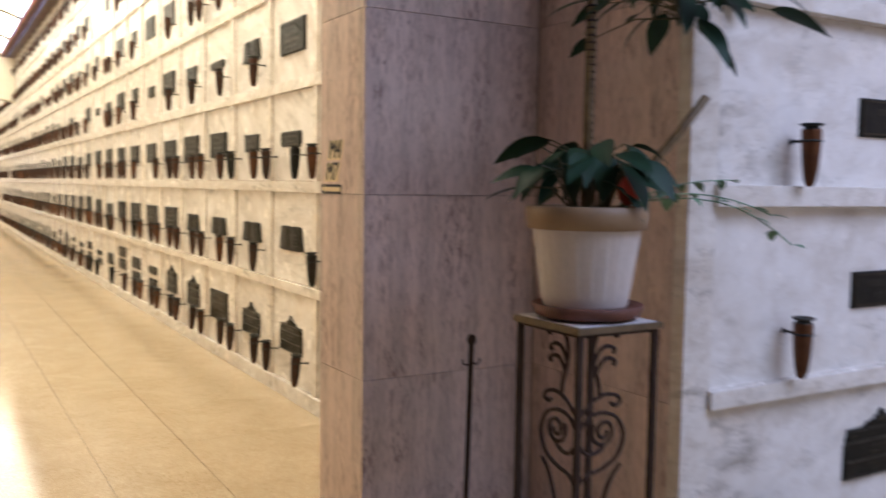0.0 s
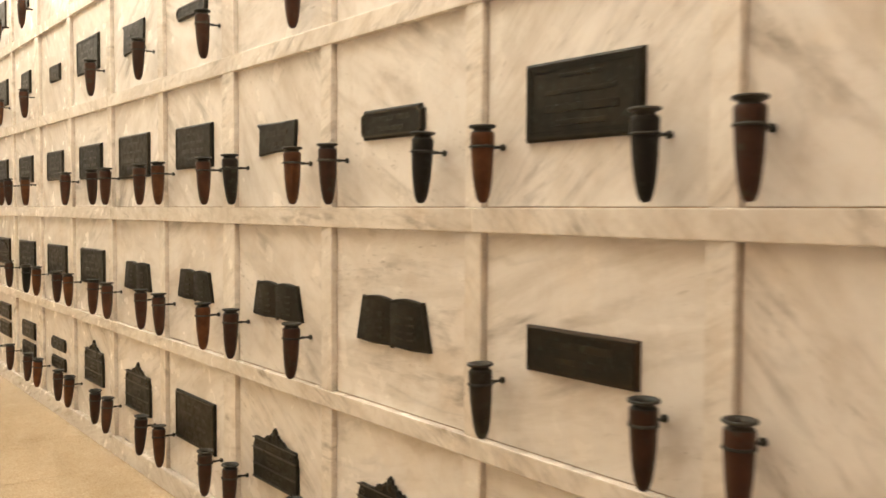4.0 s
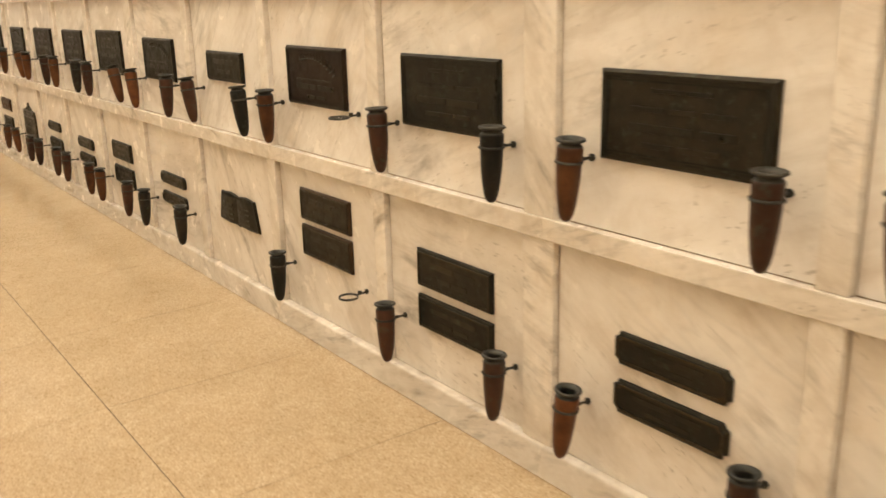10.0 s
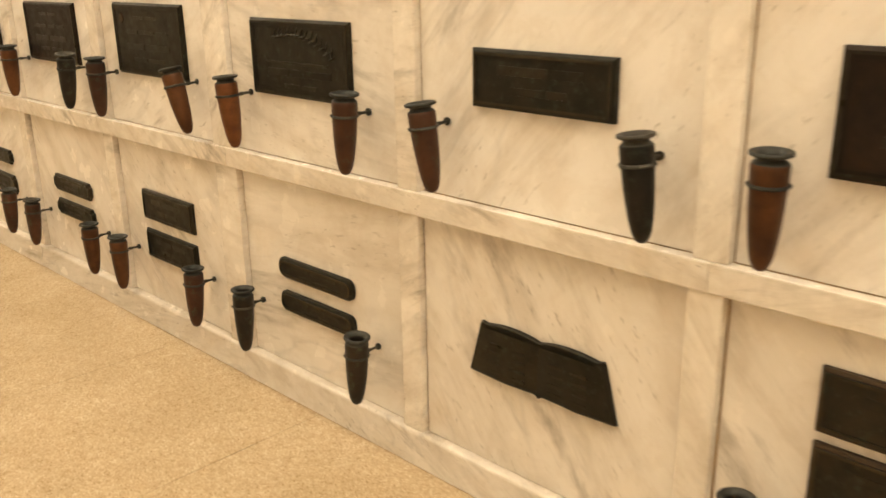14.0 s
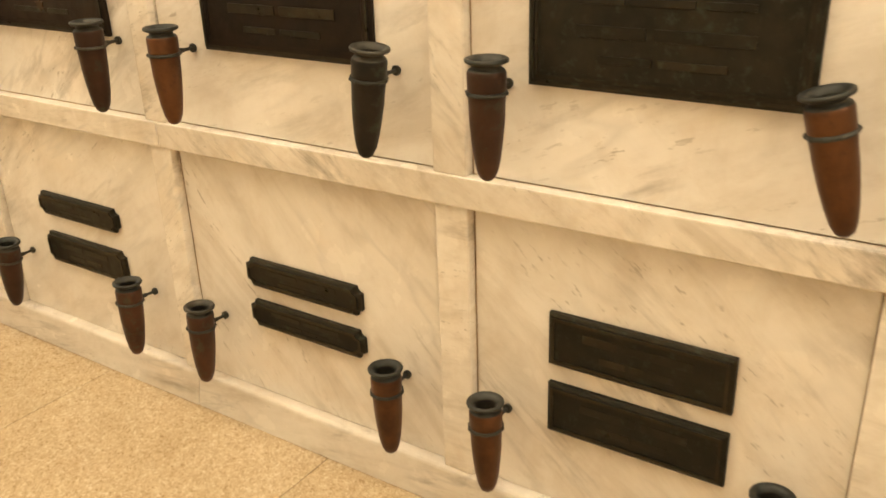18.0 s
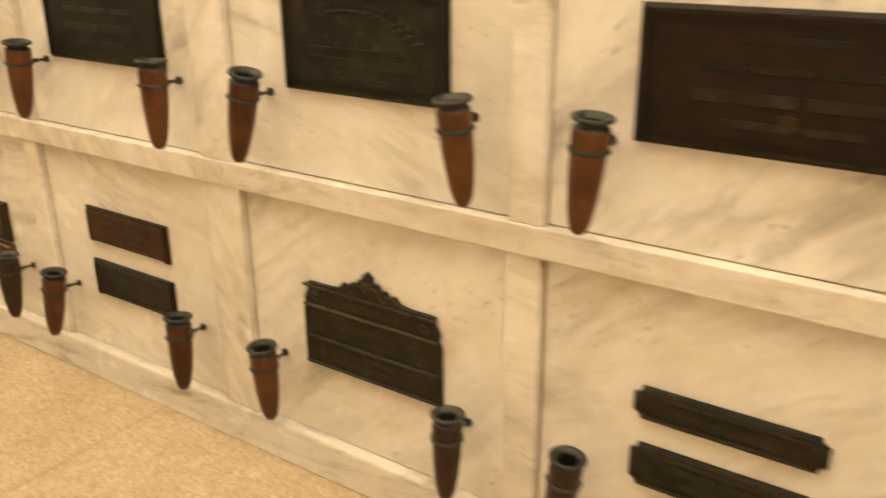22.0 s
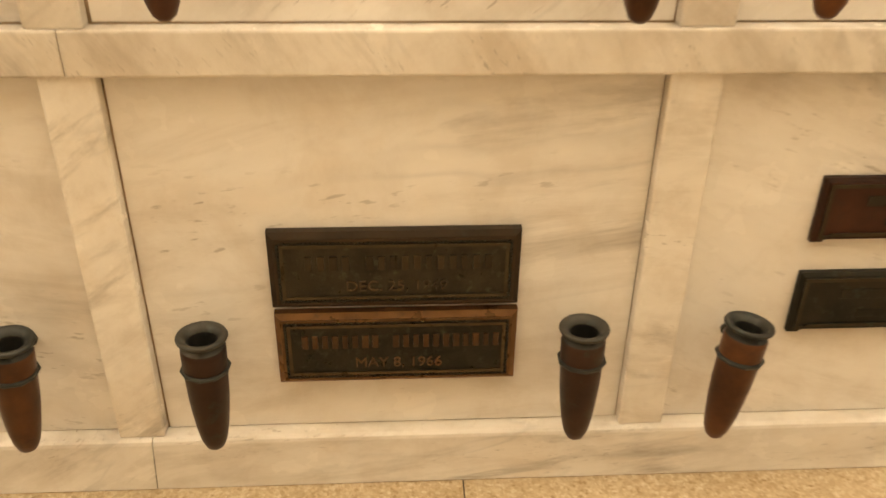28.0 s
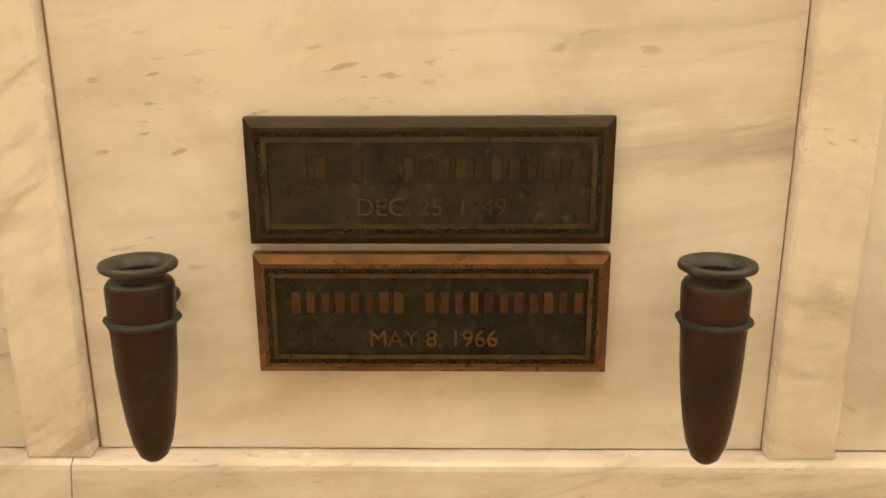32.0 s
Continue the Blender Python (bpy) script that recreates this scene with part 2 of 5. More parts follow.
def travertine(name, tint=(0.745, 0.607, 0.527)):
    """Vein-cut travertine: upright bands, ragged dark streaks and small pits."""
    n = Nodes(name)
    v, r = n.coords(False, (1, 1, 1))

    def stretched(a, b):
        m = n.t.nodes.new("ShaderNodeMapping")
        m.inputs["Scale"].default_value = (a, a, b)
        n.link(v, m.inputs["Vector"])
        return m.outputs[0]
    bands = n.noise(stretched(1, 0.05), 15.0, 4, 0.6, 0.15)
    base = n.ramp(bands, (0.30, tuple(c * 0.80 for c in tint)), (0.5, tint), (0.70, tuple(min(c * 1.12, 1) for c in tint)))
    thread = n.ramp(n.noise(stretched(1, 0.26), 62.0, 6, 0.78, 0.3), (0.34, (0.72, 0.67, 0.65)), (0.50, (1, 1, 1)), (0.66, (1.10, 1.09, 1.08)))
    base = n.mix(1.0, base, thread, "MULTIPLY")
    columns = n.ramp(n.noise(stretched(1, 0.13), 12.0, 4, 0.6, 0.3), (0.46, (0.10, 0.10, 0.10)), (0.57, (1, 1, 1)))
    dashes = n.ramp(n.noise(stretched(1, 0.36), 48.0, 6, 0.78, 0.5), (0.49, (0, 0, 0)), (0.58, (1, 1, 1)))
    mask = n.ramp(n.noise(v, 3.0, 3), (0.35, (0.35, 0.35, 0.35)), (0.6, (1, 1, 1)))
    dark = n.mix(1.0, n.mix(1.0, columns, dashes, "MULTIPLY"), mask, "MULTIPLY")
    base = n.mix(n.mix(1.0, dark, (0.85, 0.85, 0.85), "MULTIPLY"), base, tuple(c * f for c, f in zip(tint, (0.42, 0.32, 0.30))))
    pits = n.ramp(n.noise(stretched(1, 0.45), 60.0, 4, 0.6, 0.3), (0.285, (1, 1, 1)), (0.33, (0, 0, 0)))
    holes = n.mix(1.0, pits, n.ramp(bands, (0.44, (1, 1, 1)), (0.54, (0, 0, 0))), "MULTIPLY")
    base = n.mix(n.mix(1.0, holes, (0.8, 0.8, 0.8), "MULTIPLY"), base, tuple(c * 0.3 for c in tint))
    shade = n.ramp(r, (0.0, (0.92, 0.92, 0.93)), (1.0, (1.02, 1.0, 0.98)))
    n.link(n.mix(1.0, base, shade, "MULTIPLY"), n.b.inputs["Base Color"])
    n.b.inputs["Roughness"].default_value = 0.5
    n.bump(n.ramp(holes, (0.0, (1, 1, 1)), (1.0, (0, 0, 0))), 0.5, 0.004)
    return n.m


def terrazzo(name):
    n = Nodes(name)
    v, r = n.coords(False, spread=11.0)
    chips = n.t.nodes.new("ShaderNodeTexVoronoi")
    chips.inputs["Scale"].default_value = 165.0
    n.link(v, chips.inputs["Vector"])
    grain = n.ramp(chips.outputs["Color"], (0.05, (0.345, 0.252, 0.145)), (0.3, (0.437, 0.338, 0.213)), (0.65, (0.495, 0.39, 0.256)), (0.95, (0.565, 0.47, 0.335)))
    fine = n.ramp(n.noise(v, 190.0, 3, 0.7), (0.30, (0.82, 0.78, 0.70)), (0.55, (1, 1, 1)), (0.75, (1.08, 1.07, 1.04)))
    base = n.mix(1.0, grain, fine, "MULTIPLY")
    cloud = n.ramp(n.noise(v, 3.2, 5, 0.65, 0.4), (0.32, (0.90, 0.875, 0.83)), (0.68, (1.02, 1.02, 1.02)))
    base = n.mix(1.0, base, cloud, "MULTIPLY")
    blotch = n.ramp(n.noise(v, 17.0, 5, 0.7, 0.9), (0.36, (0.96, 0.945, 0.92)), (0.50, (1, 1, 1)), (0.68, (1.03, 1.03, 1.02)))
    base = n.mix(1.0, base, blotch, "MULTIPLY")
    stain = n.ramp(n.noise(v, 5.5, 6, 0.7, 0.8), (0.60, (1, 1, 1)), (0.74, (0.90, 0.87, 0.82)))
    base = n.mix(1.0, base, stain, "MULTIPLY")
    n.link(base, n.b.inputs["Base Color"])
    n.link(n.ramp(n.noise(v, 4.0, 5), (0.3, (0.09, 0.09, 0.09)), (0.7, (0.16, 0.16, 0.16))), n.b.inputs["Roughness"])
    n.b.inputs["Specular IOR Level"].default_value = 0.11
    n.bump(n.noise(v, 2.0, 3), 0.012, 0.002)
    return n.m


def bronze(name, dark, warm, metal=0.55, rough=0.46, scale=14.0, joined=False, green=(0.045, 0.06, 0.045), pebble=0.0):
    n = Nodes(name)
    v, r = n.coords(joined)
    a = n.ramp(n.noise(v, scale, 5, 0.65), (0.32, dark), (0.72, warm))
    a = n.mix(n.ramp(n.noise(v, scale * 3.1, 4, 0.7), (0.55, (0, 0, 0)), (0.72, (0.7, 0.7, 0.7))), a, green)
    shade = n.ramp(r, (0.0, (0.72, 0.74, 0.74)), (0.5, (1, 1, 1)), (1.0, (1.35, 1.22, 1.1)))
    n.link(n.mix(1.0, a, shade, "MULTIPLY"), n.b.inputs["Base Color"])
    n.b.inputs["Metallic"].default_value = metal
    n.b.inputs["Specular IOR Level"].default_value = 0.32
    n.link(n.ramp(n.noise(v, scale * 1.7, 4), (0.3, (rough - 0.1,) * 3), (0.7, (rough + 0.14,) * 3)), n.b.inputs["Roughness"])
    if pebble:
        n.bump(n.noise(v, 420.0, 3, 0.6), pebble, 0.0015)
    else:
        n.bump(n.noise(v, scale * 9, 4, 0.6), 0.16, 0.0015)
    return n.m


def paint(name, colour, rough=0.55, scale=6.0, vary=0.12, metal=0.0, bump=0.08):
    n = Nodes(name)
    v, r = n.coords(False)
    a = n.ramp(n.noise(v, scale, 5, 0.6), (0.3, tuple(c * (1 - vary) for c in colour)), (0.7, tuple(min(1, c * (1 + vary)) for c in colour)))
    a = n.mix(1.0, a, n.ramp(n.noise(v, scale * 9, 3), (0.3, (0.93, 0.93, 0.92)), (0.65, (1, 1, 1))), "MULTIPLY")
    n.link(a, n.b.inputs["Base Color"])
    n.b.inputs["Roughness"].default_value = rough
    n.b.inputs["Metallic"].default_value = metal
    n.bump(n.noise(v, scale * 14, 3), bump, 0.002)
    return n.m


def glow(name, colour, strength, mottled=0.0, scale=2.0):
    n = Nodes(name)
    n.b.inputs["Base Color"].default_value = (*[c * 0.8 for c in colour], 1)
    if mottled:
        v, r = n.coords(True)
        n.link(n.ramp(n.noise(v, scale, 3), (0.3, tuple(c * (1 - mottled) for c in colour)), (0.7, colour)), n.b.inputs["Emission Color"])
    else:
        n.b.inputs["Emission Color"].default_value = (*colour, 1)
    n.b.inputs["Emission Strength"].default_value = strength
    return n.m


M_PANEL = marble("crypt_front_marble", vein=1.1)
M_TRIM = marble("trim_marble", tint=(0.825, 0.778, 0.70), vein=1.0, stretch=(2.2, 2.2, 2.2))
M_PLINTH = marble("stained_plinth_marble", tint=(0.69, 0.64, 0.56), vein=1.3, stretch=(1.6, 1.6, 2.4))
M_PANEL_FAR = marble("crypt_front_marble_far", True)
M_TRIM_FAR = marble("trim_marble_far", True, tint=(0.825, 0.778, 0.70), vein=0.9, stretch=(2, 2, 2))
M_TRAV = travertine("travertine")
M_FLOOR = terrazzo("terrazzo")
M_GROUT = paint("dark_joint", (0.10, 0.075, 0.05), 0.8)
M_JOINT = paint("brown_dirty_joint", (0.34, 0.24, 0.135), 0.85, 9.0, 0.4)
M_PLASTER = paint("cream_plaster", (0.74, 0.68, 0.55), 0.7, 1.5, 0.05)
M_LIME = paint("white_plaster", (0.76, 0.745, 0.73), 0.7, 1.5, 0.04)
M_FARWALL = paint("pinkish_marble_cladding", (0.60, 0.525, 0.47), 0.45, 1.2, 0.08)
M_FARWALL_PALE = paint("pale_marble_cladding", (0.70, 0.63, 0.545), 0.45, 1.2, 0.07)
M_SOFFIT = paint("dark_brown_soffit", (0.10, 0.055, 0.04), 0.6, 3.0, 0.25)
M_BAR = paint("skylight_bars", (0.12, 0.095, 0.06), 0.6, 5.0, 0.2)
M_GLASS = glow("skylight_glass", (1.0, 0.855, 0.615), SKYLIGHT, 0.16, 1.3)
M_GLASS_OLD = glow("yellowed_skylight_glass", (1.0, 0.80, 0.45), SKYLIGHT * 0.62, 0.3, 1.3)
M_PLATE = bronze("dark_bronze", (0.011, 0.011, 0.008), (0.030, 0.026, 0.017), 0.5)
M_PLATE_RED = bronze("red_brown_bronze", (0.028, 0.013, 0.008), (0.065, 0.028, 0.016), green=(0.03, 0.02, 0.014))
M_PLATE_BROWN = bronze("brown_black_bronze", (0.009, 0.0062, 0.004), (0.023, 0.0145, 0.008), 0.45, green=(0.024, 0.017, 0.012))
M_EDGE_DARK = bronze("dark_brown_bronze_edge", (0.034, 0.023, 0.013), (0.072, 0.043, 0.022), 0.5, 0.4, green=(0.05, 0.045, 0.03))
M_EDGE = bronze("brown_bronze_edge", (0.098, 0.052, 0.022), (0.185, 0.100, 0.042), 0.65, 0.32, green=(0.05, 0.04, 0.025))
M_LETTER = bronze("worn_raised_bronze", (0.026, 0.022, 0.014), (0.060, 0.045, 0.025), 0.55, 0.42)
M_LETTER_WARM = bronze("warm_raised_bronze", (0.046, 0.026, 0.012), (0.088, 0.046, 0.021), 0.5, 0.38, 26.0, pebble=0.25)
M_LETTER_DARK = bronze("dark_raised_bronze", (0.030, 0.019, 0.011), (0.048, 0.029, 0.016), 0.5, 0.42)
M_FIELD = bronze("green_black_bronze", (0.016, 0.015, 0.010), (0.044, 0.039, 0.025), 0.5, 0.36, 22.0, green=(0.075, 0.080, 0.055), pebble=0.5)
M_BAR_DARK = bronze("green_brown_raised_bronze", (0.030, 0.022, 0.012), (0.064, 0.046, 0.025), 0.5, 0.36, 30.0, green=(0.050, 0.050, 0.034), pebble=0.3)
M_BORDER = bronze("olive_raised_bronze", (0.040, 0.030, 0.016), (0.082, 0.060, 0.031), 0.5, 0.34, 30.0, green=(0.075, 0.07, 0.045))
M_DATE = bronze("copper_raised_bronze", (0.095, 0.055, 0.027), (0.145, 0.083, 0.040), 0.5, 0.38, green=(0.13, 0.09, 0.05))
M_DATE_DARK = bronze("brown_raised_bronze", (0.062, 0.044, 0.026), (0.088, 0.061, 0.036), 0.5, 0.38, green=(0.075, 0.062, 0.042))
M_PATINA = bronze("grey_green_relief", (0.030, 0.034, 0.025), (0.058, 0.060, 0.042), 0.45, 0.5)
M_TEXT = bronze("plain_raised_bronze", (0.014, 0.013, 0.009), (0.034, 0.029, 0.019), 0.5, 0.36)
M_RAIL = bronze("worn_grey_bronze", (0.052, 0.048, 0.038), (0.092, 0.083, 0.065), 0.6, 0.34)
M_BLACKVASE = bronze("blackened_bronze", (0.012, 0.012, 0.010), (0.030, 0.025, 0.020), 0.5, 0.45, 9.0)
M_PLATE_FAR = bronze("dark_bronze_far", (0.016, 0.014, 0.010), (0.040, 0.032, 0.020), joined=True)
M_COPPER = bronze("copper_brown", (0.052, 0.023, 0.011), (0.150, 0.062, 0.024), 0.5, 0.38, 9.0, green=(0.06, 0.03, 0.018))
M_DARKVASE = bronze("dark_brown_bronze", (0.035, 0.020, 0.014), (0.075, 0.036, 0.022), 0.5, 0.42, 9.0)
M_RIM = bronze("grey_green_bronze", (0.030, 0.030, 0.027), (0.060, 0.060, 0.052), 0.5, 0.5, 12.0, green=(0.05, 0.065, 0.06))
M_VASE_FAR = bronze("brown_bronze_far", (0.030, 0.016, 0.010), (0.085, 0.036, 0.018), 0.5, 0.42, 9.0, True)

# ---- right wall: crypt fronts ----
NEAR_K, FAR_K = 17, -8            # columns with pieces of their own
wall_right = thing("wall_right", (0, 0, 0), "white veined marble crypt wall with raised uprights and ledges", "wall", kind="structure")
put("wall_core", mesh_of(boxed(0.0335, 0.35, Y0 + 0.002, Y_END, 0, TOP + 0.6)), M_JOINT, wall_right)

panel_mesh, strip_mesh, shelf_mesh = {}, {}, {}
rng = random.Random(4)


def front_mesh(row, k):
    """The slab of one crypt, from the upright on its near side to the next."""
    y0, y1 = upright_at(k)[1] + 0.0018, W + upright_at(k - 1)[0] - 0.0045
    key = (row, y0, y1)
    if key not in panel_mesh:
        z0, z1 = ROWS[row]
        panel_mesh[key] = mesh_of(boxed(FACE, 0.06, y0, y1, z0 + (0.0032 if row else 0.0016), z1 + 0.02, bevel=0.002), "crypt_front")
        panel_mesh[key].materials.append(M_PANEL)
    return panel_mesh[key]


def upright_mesh(row, k):
    key = (row, k % 4 == 1)
    if key not in strip_mesh:
        z0, z1 = ROWS[row]
        strip_mesh[key] = mesh_of(boxed(PROUD, 0.06, *upright_at(k), z0 - 0.0005, z1 + 0.012, bevel=0.0045), "upright")
        strip_mesh[key].materials.append(M_TRIM)
    return strip_mesh[key]


def foot(y0, y1, height):
    """A base slab whose face leans back a little, with a rounded upper edge."""
    line = [(0.06, 0.002), (-0.019, 0.002), (-0.017, 0.012), (-0.002, height - 0.010), (0.0006, height - 0.0045), (0.0055, height - 0.001), (0.010, height), (0.06, height)]
    bm = bmesh.new()
    a, b = [[bm.verts.new((x, y, z)) for x, z in line] for y in (y0, y1)]
    bm.faces.new(a)
    bm.faces.new(b[::-1])
    for n in range(len(line)):
        m = (n + 1) % len(line)
        bm.faces.new((a[n], b[n], b[m], a[m]))
    bmesh.ops.recalc_face_normals(bm, faces=bm.faces)
    return bm


base_mesh = mesh_of(foot(0.0008, 2 * W - 0.0008, ROWS[0][0]), "plinth")
base_mesh.materials.append(M_PLINTH)
for row in range(4):
    bm = boxed(LEDGE, 0.06, 0.0004, 2 * W - 0.0004, ROWS[row][1], ROWS[row + 1][0], bevel=0.004)
    shelf_mesh[row] = mesh_of(bm, "ledge")
    shelf_mesh[row].materials.append(M_TRIM)

for k in range(NEAR_K, FAR_K - 1, -1):
    for row in range(4):
        p = put("crypt_front", front_mesh(row, k), None, wall_right)
        p.location = (rng.uniform(0, 0.003), -k * W, 0)
        s = put("upright", upright_mesh(row, k), None, wall_right)
        s.location = (rng.uniform(0, 0.002), -k * W + rng.uniform(-0.002, 0.002), 0)
    if k % 2:
        b = put("plinth", base_mesh, None, wall_right)
        b.location = (rng.uniform(-0.001, 0.001), -k * W + 0.030, 0)
        for row in range(4):
            b = put("ledge", shelf_mesh[row], None, wall_right)
            b.location = (rng.uniform(-0.001, 0.0015), -k * W + 0.045, 0)

# the upper rows and the far stretch, and the opposite wall
fronts, trims = Joined(), Joined()


def crypt_grid(fronts, trims, columns, rows, side):
    """Crypt fronts and uprights of a stretch of wall; side: 1 the right wall, -1 the opposite one."""
    def x(v):
        return v if side > 0 else XL - v
    for k in columns:
        for row in rows:
            z0, z1 = ROWS[row]
            lo, hi = upright_at(k)
            fronts.box(x(FACE), x(0.058), -k * W + hi, -k * W + W + upright_at(k - 1)[0] - 0.005, z0 - 0.01, z1 + 0.01)
            trims.box(x(PROUD), x(0.058), -k * W + lo, -k * W + hi, z0, z1)
    y0, y1 = -max(columns) * W, -min(columns) * W + W
    for row in rows:
        if row < 6:
            y = y0
            while y < y1 - 0.1:
                trims.box(x(LEDGE), x(0.058), y + 0.001, min(y + 2 * W, y1) - 0.001, ROWS[row][1], ROWS[row + 1][0])
                y += 2 * W
    if 0 in rows:
        y = y0
        while y < y1 - 0.1:
            trims.box(x(-0.008), x(0.058), y + 0.001, min(y + 2 * W, y1) - 0.001, 0.002, ROWS[0][0])
            y += 2 * W


crypt_grid(fronts, trims, range(17, -9, -1), (4, 5, 6), 1)
crypt_grid(fronts, trims, range(-9, -27, -1), range(7), 1)
fronts.done("upper_crypt_front", M_PANEL_FAR, "", "", parent=wall_right)
trims.done("upper_trim", M_TRIM_FAR, "", "", parent=wall_right)

wall_left = thing("wall_left", (0, 0, 0), "white marble crypt wall across the corridor", "wall", kind="structure")
put("wall_core", mesh_of(boxed(XL - 0.35, XL - 0.057, Y0, Y_END, 0, TOP + 0.6)), M_TRIM, wall_left)
fronts, trims = Joined(), Joined()
crypt_grid(fronts, trims, range(17, -27, -1), range(7), -1)
fronts.done("crypt_front", M_PANEL_FAR, "", "", parent=wall_left)
trims.done("upright", M_TRIM_FAR, "", "", parent=wall_left)

# ---- floor: terrazzo slabs with dark joints ----
floor = tagged(put("floor", mesh_of(boxed(-9.0, 6.0, -24.0, 40.0, -0.2, -0.004)), M_GROUT), "polished tan terrazzo floor with dark joints", "floor", kind="structure")
JX = [XL, -2.67, -2.185, -1.39, -0.905, -0.0]
LY = 0.844
slab_meshes = {}


def slab(x0, x1, y0, y1):
    key = (round(x1 - x0, 3), round(y1 - y0, 3))
    if key not in slab_meshes:
        bm = boxed(0.0018, key[0] - 0.0018, 0.0011, key[1] - 0.0011, -0.03, 0.0, bevel=0.0010)
        slab_meshes[key] = mesh_of(bm, "slab")
        slab_meshes[key].materials.append(M_FLOOR)
    s = put("floor_slab", slab_meshes[key], None, floor)
    s.location = (x0, y0, 0)


y = -7.236 - 10 * LY
while y < Y_END - 0.01:
    for x0, x1 in zip(JX, JX[1:]):
        slab(x0, x1, y, y + LY)
    y += LY
YS = -7.236 - 10 * LY               # lobby slabs before this line
for i in range(5):
    for j in range(8):
        slab(-8.6 + j * 1.72, -8.6 + (j + 1) * 1.72, YS - (i + 1) * 1.72, YS - i * 1.72)
for j in range(5):
    slab(-3.4 + j * 0.9 - 2.2, -3.4 + (j + 1) * 0.9 - 2.2, Y_END, Y_END + 9)

# ---- skylight vault ----
XA, XB, ZS, RISE = -0.36, XL + 0.36, 4.80, 0.30
CX, HALF = (XA + XB) / 2, (XA - XB) / 2


def vault(u, lift=0.0):
    """The vault's line across the corridor, u from -1 to 1."""
    return CX + HALF * u, ZS + RISE * (1 - u * u) + lift


def skylight(y0, y1, name):
    sky_light = thing(name, (0, 0, 0), "barrel-vaulted skylight of pale amber glass with dark bars", "skylight", kind="structure")
    glass, yellow = Joined(), Joined()
    n = 18
    for i in range(n):
        (xa, za), (xb, zb) = vault(-1 + 2 * i / n), vault(-1 + 2 * (i + 1) / n)
        y = y0
        while y < y1 - 0.01:
            ye = min(y + 1.0, y1)
            (yellow if i < 6 else glass).add([(xa, y, za), (xb, y, zb), (xb, ye, zb), (xa, ye, za)], [(0, 1, 2, 3)])
            y = ye
    glass.done("glass", M_GLASS, "", "", kind="", parent=sky_light)
    yellow.done("yellowed_glass", M_GLASS_OLD, "yellowed glass", "", kind="", parent=sky_light)
    bars = bmesh.new()
    y, i = y1, 0
    while y > y0 - 0.01:
        major = i % 3 == 0
        r = 0.036 if major else 0.021
        last = 17 if major else 11
        tube([(vault(-1 + 2 * j / 16, -0.03)[0], y, vault(-1 + 2 * j / 16, -0.03)[1]) for j in range(last)], r, 5, bars)
        y -= 1.0
        i += 1
    # close bars over two thirds of the vault; left off the last to imitate glare
    for j in range(1, 13):
        x, z = vault(-1 + 2 * j / 18, -0.025)
        tube([(x, y0, z), (x, y1, z)], 0.034 if j in (6, 12) else 0.021, 5, bars)
    part("bars", bars, M_BAR, sky_light)
    return sky_light


skylight(Y0, Y_HEAD, "skylight_1")
skylight(Y_HEAD + 0.35, Y_END - 1.2, "skylight_2")

M_ORANGE = glow("orange_stained_glass", (0.75, 0.22, 0.07), 0.55, 0.6, 5.0)
M_BLUE = glow("blue_stained_glass", (0.25, 0.38, 0.85), 0.6, 0.4, 4.0)
ceiling = thing("ceiling", (0, 0, 0), "dark brown soffit with stained-glass border along the skylight", "ceiling", kind="structure")
soffit, orange, blue = Joined(), Joined(), Joined()
for side in (0, 1):
    def xs(v):
        return v if side == 0 else XL - v
    soffit.box(xs(0.06), xs(-0.17), Y0, Y_END, TOP, TOP + 0.08)
    y = Y0
    while y < Y_END - 1:
        for i, (xa, za, xb, zb) in enumerate(((-0.17, TOP + 0.004, -0.20, TOP + 0.02), (-0.20, TOP + 0.02, -0.33, TOP + 0.09), (-0.33, TOP + 0.09, -0.37, TOP + 0.12))):
            step = 0.16
            j = orange if i == 1 else blue
            j.add([(xs(xa), y, za), (xs(xb), y, zb), (xs(xb), y + step, zb), (xs(xa), y + step, za)], [(0, 1, 2, 3)])
        soffit.box(xs(-0.165), xs(-0.34), y, y + 0.012, TOP - 0.002, TOP + 0.03)
        y += 0.17
orange.done("orange_border", M_ORANGE, "orange stained-glass border", "", parent=ceiling, kind="")
blue.done("blue_border", M_BLUE, "blue stained-glass border", "", parent=ceiling, kind="")
soffit.box(-9.0, 6.0, -24.0, Y0, TOP, TOP + 0.1)
soffit.box(XL - 0.4, 0.4, Y0, Y_END, TOP + 0.62, TOP + 0.7)
soffit.box(XL - 0.4, 0.4, Y0 - 0.01, Y0, TOP + 0.05, TOP + 0.66)
soffit.done("soffit", M_SOFFIT, "", "", parent=ceiling, kind="")


